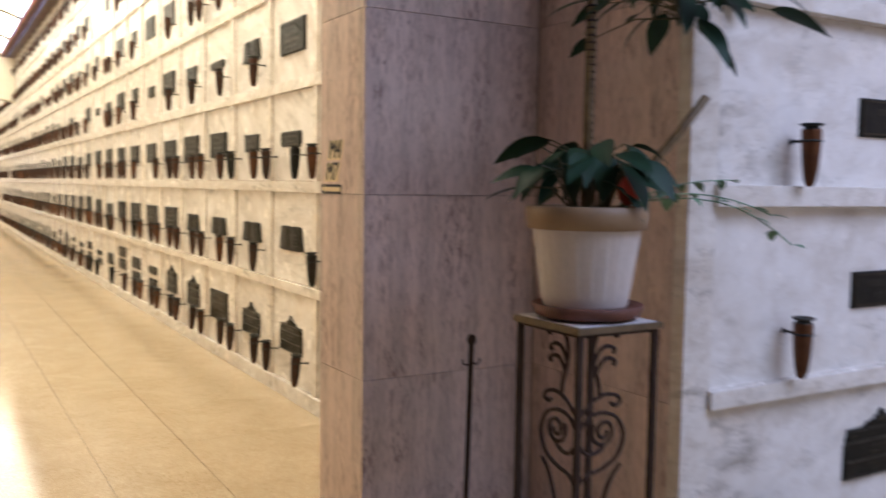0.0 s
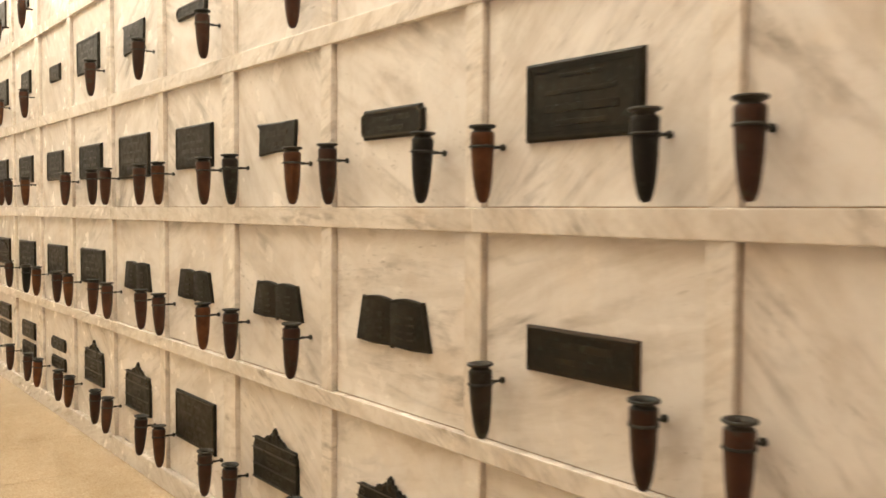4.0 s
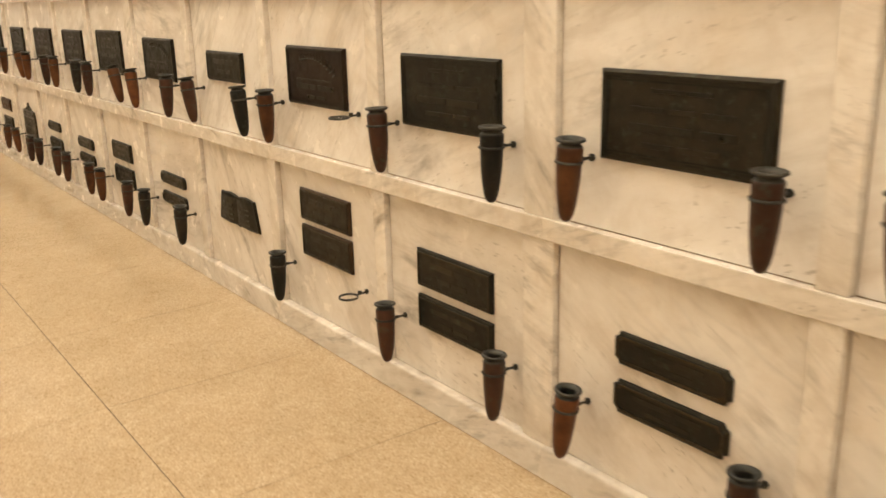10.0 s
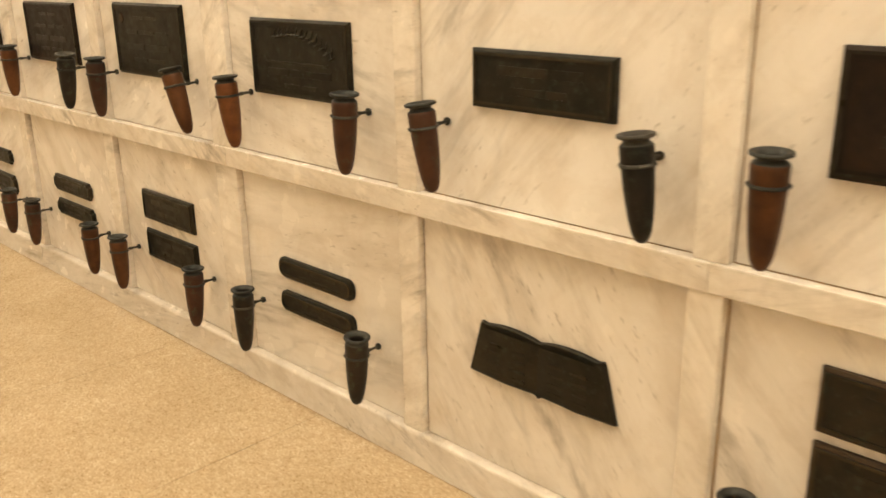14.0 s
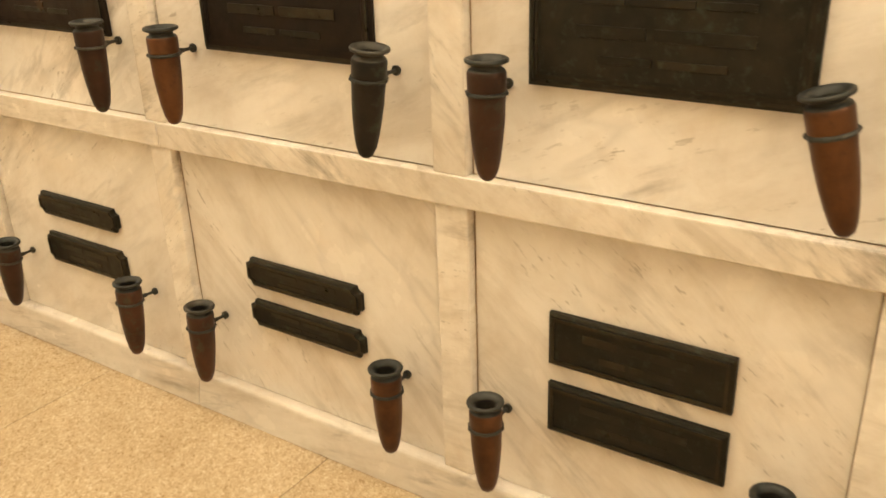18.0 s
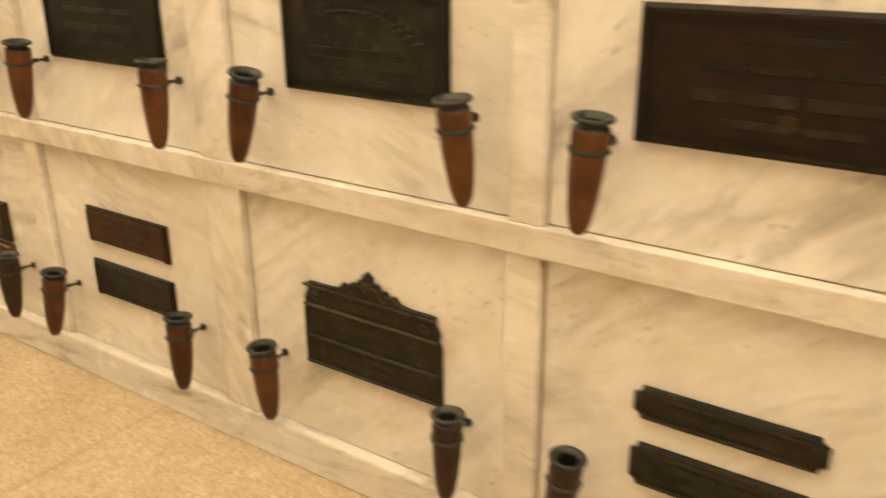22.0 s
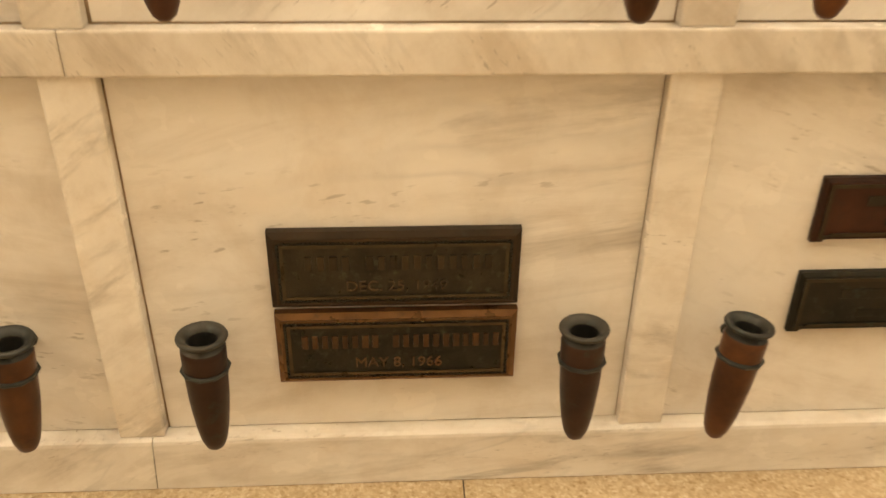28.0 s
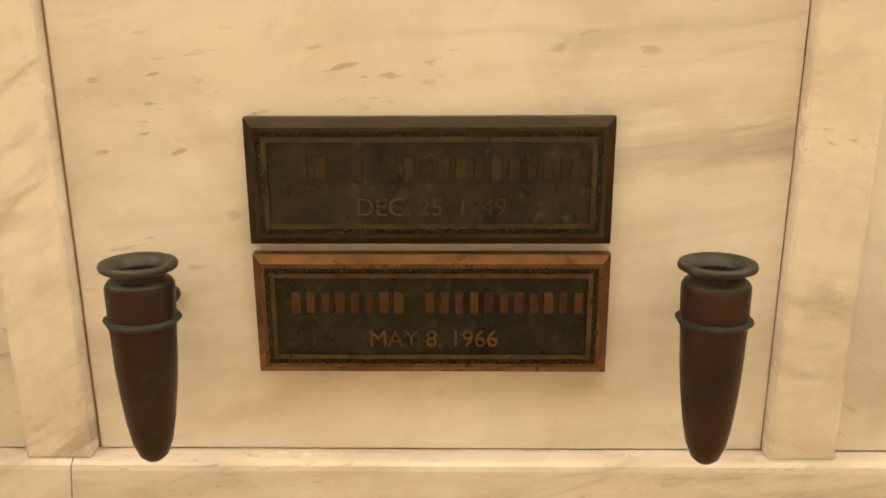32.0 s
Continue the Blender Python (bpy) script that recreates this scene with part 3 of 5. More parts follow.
def arched(name, y0, y1, z_low, rise, label, edge=0.0, start=XL, material=None):
    """A wall across the corridor over an arched opening."""
    bm = bmesh.new()
    n = 24
    lows, tops = [], []
    for i in range(n + 1):
        u = -1 + 2 * i / n
        x = (start + edge) / 2 + (edge - start) / 2 * u
        lows.append((x, z_low + rise * (1 - u * u)))
        tops.append((x, TOP + 0.62))
    grid = [[bm.verts.new((x, y, z)) for x, z in line] for y in (y0, y1) for line in (lows, tops)]
    a, b, c, d = grid
    for i in range(n):
        bm.faces.new((a[i], a[i + 1], b[i + 1], b[i]))
        bm.faces.new((c[i + 1], c[i], d[i], d[i + 1]))
        bm.faces.new((a[i + 1], a[i], c[i], c[i + 1]))
    bmesh.ops.recalc_face_normals(bm, faces=bm.faces)
    return tagged(part(name, bm, material or M_PLASTER), label, "wall", kind="structure")


arched("wall_arch", Y_HEAD, Y_HEAD + 0.35, 3.53, 0.23, "cream plaster header with a shallow arched opening")
# unseen header, added to block skylight from the lobby niche
arched("wall_entry_arch", Y0 - 0.37, Y0 - 0.012, 3.53, 0.23, "unseen plaster header added over the corridor entrance to shade the niche", -0.767, XL + 1.051)
# whiter than the other headers: the skylight's brightness is put into its colour
arched("wall_far_arch", Y_END - 1.2, Y_END - 1.0, 4.10, 0.02, "plaster lunette under the far end of the vault, coloured whiter for the skylight on it", material=M_LIME)

# far wall with a doorway into the next hall
wall_far = thing("wall_far", (0, 0, 0), "pinkish stone wall at the corridor's end with a doorway", "wall", kind="structure")
for x0, x1, z0, z1 in ((XL - 0.1, -3.39, 0, TOP + 0.6), (-2.20, -1.30, 0, TOP + 0.6), (-3.39, -2.20, 2.50, TOP + 0.6)):
    put("wall_panel", mesh_of(boxed(x0, x1, Y_END, Y_END + 0.3, z0, z1)), M_FARWALL, wall_far)
put("wall_panel", mesh_of(boxed(-1.285, 0.1, Y_END - 0.004, Y_END + 0.3, 0, TOP + 0.6)), M_FARWALL_PALE, wall_far)
put("pilaster", mesh_of(boxed(-0.44, 0.0, Y_END - 0.3, Y_END, 0, 4.1, bevel=0.01)), M_LIME, wall_far, label="white pilaster")
put("slab_joint", mesh_of(boxed(-1.30, -1.285, Y_END - 0.007, Y_END, 0, 4.2)), M_TRIM, wall_far)
far_room = thing("wall_far_room", (0, 0, 0), "side walls of the hall beyond the doorway", "wall", kind="structure")
put("side", mesh_of(boxed(-5.7, -5.5, Y_END + 0.3, Y_END + 9, 0, 4)), M_PLASTER, far_room)
put("side", mesh_of(boxed(-2.15, -1.95, Y_END + 0.3, Y_END + 9, 0, 4)), M_PLASTER, far_room)
for z in (0.76, 1.44, 2.13):
    put("ledge", mesh_of(boxed(-2.20, -2.15, Y_END + 0.35, Y_END + 8.9, z - 0.04, z + 0.04)), M_TRIM, far_room)
    for i in range(9):
        put("dark_plaque", mesh_of(boxed(-2.175, -2.15, Y_END + 0.7 + i * 0.9, Y_END + 1.2 + i * 0.9, z - 0.42, z - 0.2)), M_PLATE, far_room)
M_DAY = glow("daylight", (0.95, 0.92, 1.0), FAR_GLOW)
# the hall's unseen roof glows only to brighten the walls below it
M_HALL_FILL = glow("hall_fill_glow", (1.0, 0.97, 0.93), 2.2)
put("roof", mesh_of(boxed(-5.7, -1.1, Y_END + 0.3, Y_END + 9, 3.6, 3.8)), M_HALL_FILL, far_room, label="unseen glowing roof added to light the hall")
hall = thing("wall_hall", (-3.20, Y_END + 2.6, 0), "cream crypt wall with rows of dark plaques in the hall beyond the doorway", "wall", kind="structure")
hall.matrix_basis = pose(-3.20, Y_END + 2.6, 0, 0, 0, -48)
put("core", mesh_of(boxed(0, 0.92, 0, 0.3, 0, 3.2)), M_PLASTER, hall)
for row in range(6):
    z = 0.42 + row * 0.46
    put("ledge", mesh_of(boxed(0, 0.92, -0.03, 0, z - 0.25, z - 0.20)), M_TRIM, hall)
    for i in range(3):
        put("dark_plaque", mesh_of(boxed(0.05 + i * 0.29, 0.28 + i * 0.29, -0.05, 0, z - 0.06, z + 0.05)), M_PLATE, hall)
lattice = thing("wall_lattice", (-2.38, Y_END + 0.5, 0), "white latticed screen at the doorway's side", "screen", kind="structure")
for i in range(3):
    put("post", mesh_of(boxed(-0.10 + i * 0.10 - 0.012, -0.10 + i * 0.10 + 0.012, -0.012, 0.012, 0, 2.36)), M_LIME, lattice)
for i in range(16):
    put("bar", mesh_of(boxed(-0.10, 0.10, -0.018, -0.012, 0.06 + i * 0.148, 0.10 + i * 0.148)), M_LIME, lattice)
# glowing bar added for a bright band over the door, no known lamp or window
M_DOOR_BAND = glow("bright_door_band", (1.0, 0.97, 0.93), 2.6)
put("transom", mesh_of(boxed(-3.38, -2.21, Y_END + 0.01, Y_END + 0.05, 2.36, 2.50, bevel=0.004)), M_DOOR_BAND, wall_far, label="glowing bar added for the bright white band at the doorway's head")
tagged(put("backdrop", mesh_of(boxed(-5.7, -1.1, Y_END + 9.0, Y_END + 9.02, 0, 4)), M_DAY), "bright daylight at the far exit", "backdrop", kind="structure")

# ---- lobby: travertine end wall, niche, and crypt wall round the corner ----
def prism(line, z0, z1):
    """An upright block over an outline, mitred where the outline is."""
    bm = bmesh.new()
    lo, hi = [bm.verts.new((x, y, z0)) for x, y in line], [bm.verts.new((x, y, z1)) for x, y in line]
    bm.faces.new(lo[::-1])
    bm.faces.new(hi)
    for i in range(len(line)):
        j = (i + 1) % len(line)
        bm.faces.new((lo[i], lo[j], hi[j], hi[i]))
    bmesh.ops.recalc_face_normals(bm, faces=bm.faces)
    bmesh.ops.bevel(bm, geom=list(bm.edges), offset=0.0012, segments=1, affect="EDGES")
    return bm


LEVELS = [0.004, 0.757, 1.440, 2.108, 2.783, 3.458, 4.133, TOP]
pillar = thing("pillar", (0, 0, 0), "travertine-clad pillar between lobby and corridor", "pillar", kind="structure")
put("core", mesh_of(boxed(-0.735, 0.06, -15.19, Y0 - 0.03, 0, TOP)), M_GROUT, pillar)
niche = thing("wall_niche", (0, 0, 0), "travertine-clad wall beside the pillar", "wall", kind="structure")
put("core", mesh_of(boxed(0.03, 0.3, LOBBY_Y + 0.06, -15.19, 0, TOP)), M_GROUT, niche)
for i, (z0, z1) in enumerate(zip(LEVELS, LEVELS[1:])):
    a, b = z0 + 0.001, z1 - 0.001
    for line in ([(-0.765, -15.22), (-0.765, Y0), (-0.735, Y0), (-0.735, -15.19)], [(-0.765, -15.22), (-0.735, -15.19), (0.0, -15.19), (0.0, -15.22)]):
        put("slab", mesh_of(prism(line, a, b)), M_TRAV, pillar)
    put("slab", mesh_of(boxed(-0.735, 0.06, Y0 - 0.03, Y0, a, b, bevel=0.002)), M_TRAV, pillar)
    put("slab", mesh_of(boxed(0.0, 0.03, LOBBY_Y + 0.0612, -15.2225, a, b, bevel=0.002)), M_TRAV, niche)

lobby_wall = thing("wall_lobby", (0, 0, 0), "white marble crypt wall round the corner in cool daylight", "wall", kind="structure")
put("core", mesh_of(boxed(0.035, 6.0, LOBBY_Y + 0.06, LOBBY_Y + 0.3, 0, TOP)), M_TRIM, lobby_wall)
put("upright", mesh_of(boxed(0.0, 0.13, LOBBY_Y, LOBBY_Y + 0.06, 0.002, TOP, bevel=0.004)), M_TRIM, lobby_wall)
for c in range(3):
    x0 = 0.13 + c * 2.0
    for row, (z0, z1) in enumerate(ROWS):
        put("crypt_front", mesh_of(boxed(x0 + 0.002, x0 + 1.918, LOBBY_Y + FACE, LOBBY_Y + 0.06, z0 - 0.01, z1 + 0.01)), M_PANEL, lobby_wall)
        put("upright", mesh_of(boxed(x0 + 1.92, x0 + 2.0, LOBBY_Y, LOBBY_Y + 0.06, z0 - 0.01, z1 + 0.01, bevel=0.004)), M_TRIM, lobby_wall)
        if row < 6:
            put("ledge", mesh_of(boxed(x0 - 0.012, x0 + 1.985, LOBBY_Y - 0.02, LOBBY_Y + 0.06, z1, ROWS[row + 1][0], bevel=0.004)), M_TRIM, lobby_wall)
    put("plinth", mesh_of(boxed(x0, x0 + 1.99, LOBBY_Y - 0.024, LOBBY_Y + 0.06, 0.002, ROWS[0][0], bevel=0.004)), M_TRIM, lobby_wall)

# unseen walls that close the lobby, with an open entrance behind the camera
lobby = thing("wall_lobby_back", (0, 0, 0), "unseen travertine walls added to close the lobby and dim the niche, with an open entrance", "wall", kind="structure")
# the stub to XL + 1.05 and the darker stone keep light off the niche
for a in ((5.6, 6.0, -24, LOBBY_Y + 0.3, 0, TOP), (-9.0, -8.8, -24, Y0, 0, TOP), (-9.0, XL - 0.05, Y0, Y0 + 0.2, 0, TOP), (-9.0, XL + 1.05, Y0 - 0.37, Y0 - 0.012, 0, TOP),
          (-9.0, -1.0, -24, -23.8, 0, TOP), (4.6, 6.0, -24, -23.8, 0, TOP), (-1.0, 4.6, -24, -23.8, 3.2, TOP)):
    put("wall_panel", mesh_of(boxed(*a)), M_TRAV, lobby)
# area lamp added under the ceiling for the cool daylight; its source is unseen
lamp = bpy.data.lights.new("lobby_daylight_lamp", "AREA")
lamp.shape, lamp.size, lamp.size_y, lamp.energy, lamp.color = "RECTANGLE", 4.0, 4.0, LOBBY_LIGHT, (0.71, 0.745, 1.0)
lamp_ob = new("lobby_daylight_lamp", lamp)
lamp_ob.matrix_basis = look((1.9, -19.4, TOP - 0.02), (1.9, -19.35, 0.0))

# ---- bronze vases ----
VASE = [(0.0, -0.2175), (0.008, -0.2167), (0.0147, -0.2105), (0.0207, -0.195), (0.0252, -0.170), (0.0289, -0.138), (0.0315, -0.107),
        (0.0325, -0.078), (0.0338, -0.058), (0.0345, -0.030), (0.0345, -0.0225), (0.033, -0.019)]
NECK = [(0.0333, -0.0205), (0.031, -0.0165), (0.0268, -0.0145), (0.0255, -0.0115), (0.0275, -0.0080), (0.0345, -0.0062), (0.0383, -0.0042), (0.0392, -0.0012), (0.0380, 0.0018),
        (0.0350, 0.0030), (0.0295, 0.0008), (0.0245, -0.0040), (0.0225, -0.0090)]
THROAT = [(0.0228, -0.0082), (0.0215, -0.014), (0.0215, -0.10), (0.0, -0.11)]
RING = [(0.0342, -0.062), (0.0375, -0.0615), (0.039, -0.058), (0.0375, -0.0545), (0.0342, -0.054)]


def vase(name, body_material, label, at=(0, 0, 0), loose=False):
    """A cone-shaped bronze flower vase in a ring on a wall bracket; it hangs at the rim's middle, 0.088 from the stone."""
    top = thing(name, at, label, "vase", "bronze vases on the crypt fronts")
    part("body", lathe(VASE, 22), body_material, top, smooth=True)
    part("rim", lathe(NECK, 22), M_RIM, top, "grey-green flared rim", smooth=True)
    # blackened colour here paints the shade inside the vase's mouth
    part("throat", lathe(THROAT, 18), M_BLACKVASE, top, "hollow throat, coloured dark for the shade inside", smooth=True)
    part("clamp_ring", lathe(RING + RING[:1], 10), M_RIM, top)
    bm = tube([(0.036, 0, -0.058), (0.060, 0, -0.058), (0.087, 0, -0.058)], 0.0042, 8)
    bmesh.ops.create_cone(bm, cap_ends=True, segments=10, radius1=0.0065, radius2=0.0055, depth=0.010, matrix=Matrix.Translation((0.048, 0, -0.058)) @ Matrix.Rotation(math.pi / 2, 4, "Y"))
    bmesh.ops.create_cone(bm, cap_ends=True, segments=12, radius1=0.0105, radius2=0.0095, depth=0.007, matrix=Matrix.Translation((0.0815, 0, -0.058)) @ Matrix.Rotation(math.pi / 2, 4, "Y"))
    part("wall_bracket", bm, M_RIM, top)
    return top


VASES = [vase("flower_vase", M_COPPER, "copper-brown bronze cone vase with flared rim on a wall bracket"),
         vase("flower_vase", M_DARKVASE, "dark brown bronze cone vase with flared rim on a wall bracket"),
         vase("flower_vase", M_COPPER, "copper-brown bronze cone vase hanging askew in its ring"),
         vase("flower_vase", M_BLACKVASE, "blackened bronze cone vase with flared rim on a wall bracket")]
used = [False] * 4
vr = random.Random(11)
STAND = 0.056


def place_vase(kind, y, z, tilt=(0, 0), turn=0.0, x=None):
    m = pose(-STAND if x is None else x, y, z, tilt[0], tilt[1], turn)
    if not used[kind]:
        used[kind] = True
        VASES[kind].matrix_basis = m
        return VASES[kind]
    return copy_thing(VASES[kind], m)


def empty_ring(y, z):
    top = thing("vase_holder", (-STAND, y, z), "empty dark bronze vase ring on its wall bracket", "vase holder")
    bm = lathe([(0.034, -0.004), (0.038, -0.004), (0.039, 0), (0.038, 0.004), (0.034, 0.004), (0.034, -0.004)], 24)
    part("ring", bm, M_RIM, top, smooth=True)
    bm = tube([(0.036, 0, 0), (0.060, 0, 0.002), (0.087, 0, 0.004)], 0.0042, 8)
    bmesh.ops.create_cone(bm, cap_ends=True, segments=10, radius1=0.009, radius2=0.008, depth=0.010, matrix=Matrix.Translation((0.050, 0, 0.008)))
    bmesh.ops.create_cone(bm, cap_ends=True, segments=12, radius1=0.0105, radius2=0.0095, depth=0.007, matrix=Matrix.Translation((0.0815, 0, 0.004)) @ Matrix.Rotation(math.pi / 2, 4, "Y"))
    part("wall_bracket", bm, M_RIM, top)


# which vases are missing: row, column -> the sides that have one ("f" far, "n" near)
SIDES = {(0, 7): "", (0, 8): "f", (1, 8): "f", (1, 15): "", (3, 16): "", (3, 15): "", (3, 14): "n", (3, 13): "n", (3, 12): "n", (3, 11): "n", (3, 10): "",
         (0, 16): "", (0, 17): "", (3, 17): "", (2, 10): "", (2, 6): "", (3, 9): "n", (3, 7): "n", (3, 6): "", (3, 5): "n"}
# vases that hang askew: degrees of lean along the wall and towards it
LEAN = {(1, 2, "f"): (13.5, 0), (1, 5, "n"): (-13, -5), (1, 2, "n"): (-4, -5), (0, 1, "f"): (6.5, 5), (1, 6, "f"): (-4, -2), (1, 1, "f"): (6.5, 0), (1, 4, "n"): (7.5, 0), (1, 7, "n"): (-6, -2), (1, 7, "f"): (-7, -3),
        (0, 0, "f"): (0.5, 2), (0, 0, "n"): (-0.7, 2), (1, 0, "f"): (0, -1), (1, 0, "n"): (-0.8, 0), (1, -1, "n"): (-4, -5), (0, 2, "f"): (0, -3), (0, 2, "n"): (0.5, 2), (0, 3, "f"): (6.5, 0), (0, 3, "n"): (0.5, 2),
        (0, -1, "f"): (9, 0), (0, -1, "n"): (4.5, 0), (0, 4, "f"): (1.5, 2), (0, 4, "n"): (-1, 1), (0, 6, "n"): (4, 0), (0, 8, "f"): (-2, 2), (0, 9, "f"): (-4, 2), (0, 9, "n"): (0, 2), (0, 10, "f"): (6, 2),
        (0, 10, "n"): (-1, 1), (0, 11, "f"): (7, 2), (0, 11, "n"): (6, 0), (0, 13, "f"): (-6, 2), (1, 3, "f"): (5, 0), (1, 4, "f"): (0, 0), (1, 6, "n"): (3, 0), (1, 9, "f"): (-3, 0), (1, 9, "n"): (0.5, 1),
        (1, 10, "f"): (3.5, 0), (1, 10, "n"): (1.5, 0), (1, 11, "f"): (-3, 0), (1, 13, "f"): (-3, 0), (1, 13, "n"): (-2, 1)}
# how far along each crypt front the vases hang, where they differ from the rest
AT = {(0, 0): (0.764, 0.186), (0, -1): (0.798, 0.190), (0, 1): (0.788, 0.215), (0, 2): (0.754, 0.19), (1, 0): (0.747, 0.167), (1, 1): (0.762, 0.190), (1, 2): (0.727, 0.174),
      (0, 3): (0.760, 0.198), (0, 4): (0.778, 0.191), (0, 5): (0.795, 0.229), (1, 3): (0.742, 0.160), (1, 4): (0.758, 0.175), (1, 5): (0.783, 0.236), (0, 6): (0.780, 0.205),
      (1, 6): (0.770, 0.205), (0, 8): (0.775, 0.19), (0, 9): (0.790, 0.183), (0, 12): (0.783, 0.197), (1, 9): (0.787, 0.186), (1, 7): (0.784, 0.19), (0, 10): (0.728, 0.168), (1, 10): (0.735, 0.169), (0, 11): (0.744, 0.175), (1, 11): (0.753, 0.187), (0, 13): (0.797, 0.19),
      (1, 13): (0.783, 0.207), (1, 14): (0.760, 0.203), (2, 14): (0.764, 0.197), (2, 15): (0.792, 0.215), (1, 16): (0.794, 0.204), (2, 16): (0.79, 0.216), (2, 17): (0.80, 0.19), (1, 17): (0.81, 0.19)}
# body tones: c copper, d dark brown, b blackened; rows, columns from 0 on, far side then near side
TONES = {0: "dd cc cd dd dc cd bb -- b- dd cd cd dd cd dd dd", 1: "dc cc cc cd cb dc cd db c- db cd cd dd dc dd -- bd", 2: "dd dd dd dd dd dd dd cd dd dc dd dd dd cd bc db cb"}
TONE = {(row, k, side): "cdb".find(text[i]) if text[i] != "b" else 3 for row, line in TONES.items() for k, text in enumerate(line.split()) for i, side in enumerate("fn") if text[i] != "-"}
TONE[0, -1, "n"] = 0
for k in range(NEAR_K, FAR_K - 1, -1):
    for row in range(4):
        for side in SIDES.get((row, k), "fn"):
            dy = AT.get((row, k), (0.776, 0.192))[0 if side == "f" else 1]
            lean, tip = LEAN.get((row, k, side), (vr.uniform(-1.5, 1.5), vr.uniform(-2, 2) + (2 if row == 0 else 0)))
            kind = TONE.get((row, k, side), vr.choice((0, 1, 1)))
            if abs(lean) > 4 and kind == 0:
                kind = 2
            place_vase(kind, -k * W + dy + vr.uniform(-0.002, 0.002), RIM[row] + vr.uniform(-0.002, 0.002), (lean, tip), vr.uniform(-6, 6))
empty_ring(-8 * W + 0.185, RIM[0] - 0.045)
empty_ring(-8 * W + 0.180, RIM[1] - 0.055)


# ---- bronze plaques ----
def rect(w, h):
    return [(-w / 2, -h / 2), (w / 2, -h / 2), (w / 2, h / 2), (-w / 2, h / 2)]


def rounded(w, h, r, n=5):
    pts = []
    for cy, cz, a0 in ((w / 2 - r, h / 2 - r, 0), (-w / 2 + r, h / 2 - r, 90), (-w / 2 + r, -h / 2 + r, 180), (w / 2 - r, -h / 2 + r, 270)):
        for i in range(n + 1):
            a = radians(a0 + 90 * i / n)
            pts.append((cy + r * math.cos(a), cz + r * math.sin(a)))
    return pts


def bracketed(w, h, r=0.016, n=4):
    """Corners cut by inward quarter rounds."""
    pts = []
    for cy, cz, a0 in ((w / 2, h / 2, 270), (-w / 2, h / 2, 0), (-w / 2, -h / 2, 90), (w / 2, -h / 2, 180)):
        for i in range(n + 1):
            a = radians(a0 - 90 * i / n)
            pts.append((cy + r * math.cos(a), cz + r * math.sin(a)))
    return pts


def crested(w, h, crest=0.062):
    """A plate with notched shoulders and a small scrolled crest in the middle of its flat top."""
    side = [(1.0, 0.0), (1.0, 0.68), (0.965, 0.72), (0.985, 0.80), (0.945, 0.88), (0.925, 0.90), (0.93, 0.99), (0.88, 1.0), (0.60, 1.0), (0.48, 1.015)]
    rise = [(0.42, 0.16), (0.37, 0.34), (0.30, 0.24), (0.25, 0.44), (0.19, 0.40), (0.14, 0.64), (0.075, 0.60), (0.06, 0.92), (0.025, 0.86), (0.0, 1.06)]
    right = [(w / 2 * a, h * (b - 0.5)) for a, b in side] + [(w / 2 * a, h / 2 + crest * b) for a, b in rise]
    return right + [(-y, z) for y, z in right[-2::-1]]


def footed(w, h):
    """An oblong with a small foot under each lower corner."""
    f = 0.012
    return [(w / 2, h / 2), (-w / 2, h / 2), (-w / 2, -h / 2), (-w / 2 + f, -h / 2), (-w / 2 + f * 1.2, -h / 2 + 0.005), (w / 2 - f * 1.2, -h / 2 + 0.005), (w / 2 - f, -h / 2), (w / 2, -h / 2)]


def open_book(w, h, flare=0.090):
    """An open book: wider at its foot, its upper edge in two low waves."""
    pts = [(-w / 2, -h / 2 + 0.006), (-w * 0.25, -h / 2), (-0.012, -h / 2 + 0.004), (0, -h / 2 - 0.004), (0.012, -h / 2 + 0.004), (w * 0.25, -h / 2), (w / 2, -h / 2 + 0.006)]
    t = w / 2 - flare / 2
    half = [(t * u, h / 2 - 0.005 + 0.011 * math.sin(math.pi * u) ** 0.8) for u in np.linspace(0, 0.93, 8)]
    half += [(t * 0.985, h / 2), (t + 0.003, h / 2 + 0.002), (t + 0.008, h / 2 - 0.006)]
    return pts + half[::-1] + [(-y, z) for y, z in half[1:]]


def scroll(w, h):
    return [(-w / 2 - 0.012, -h / 2), (-w / 2 + 0.02, -h / 2 + 0.012), (0, -h / 2 + 0.016), (w / 2, -h / 2 + 0.004), (w / 2 - 0.006, h / 2 - 0.02), (w / 2 + 0.016, h / 2), (0, h / 2 - 0.004), (-w / 2, h / 2 - 0.002), (-w / 2 - 0.004, h / 2 - 0.02), (-w / 2 + 0.006, -h / 2 + 0.03)]


def grown(outline, d):
    hy = max(abs(p[0]) for p in outline)
    hz = max(abs(p[1]) for p in outline)
    return [(y * (hy + d) / hy, z * (hz + d) / hz) for y, z in outline]


def frame_of(outline, inner, outer, x0, x1):
    """A raised border between two offsets inside the outline."""
    bm = bmesh.new()
    a, b = grown(outline, -outer), grown(outline, -inner)
    n = len(outline)
    loops = [[bm.verts.new((x, y, z)) for y, z in pts] for pts, x in ((a, x1), (grown(outline, -outer - 0.0015), x0), (grown(outline, -inner + 0.0015), x0), (b, x1))]
    for p, q in zip(loops, loops[1:]):
        for i in range(n):
            bm.faces.new((p[i], p[(i + 1) % n], q[(i + 1) % n], q[i]))
    bmesh.ops.recalc_face_normals(bm, faces=bm.faces)
    return bm


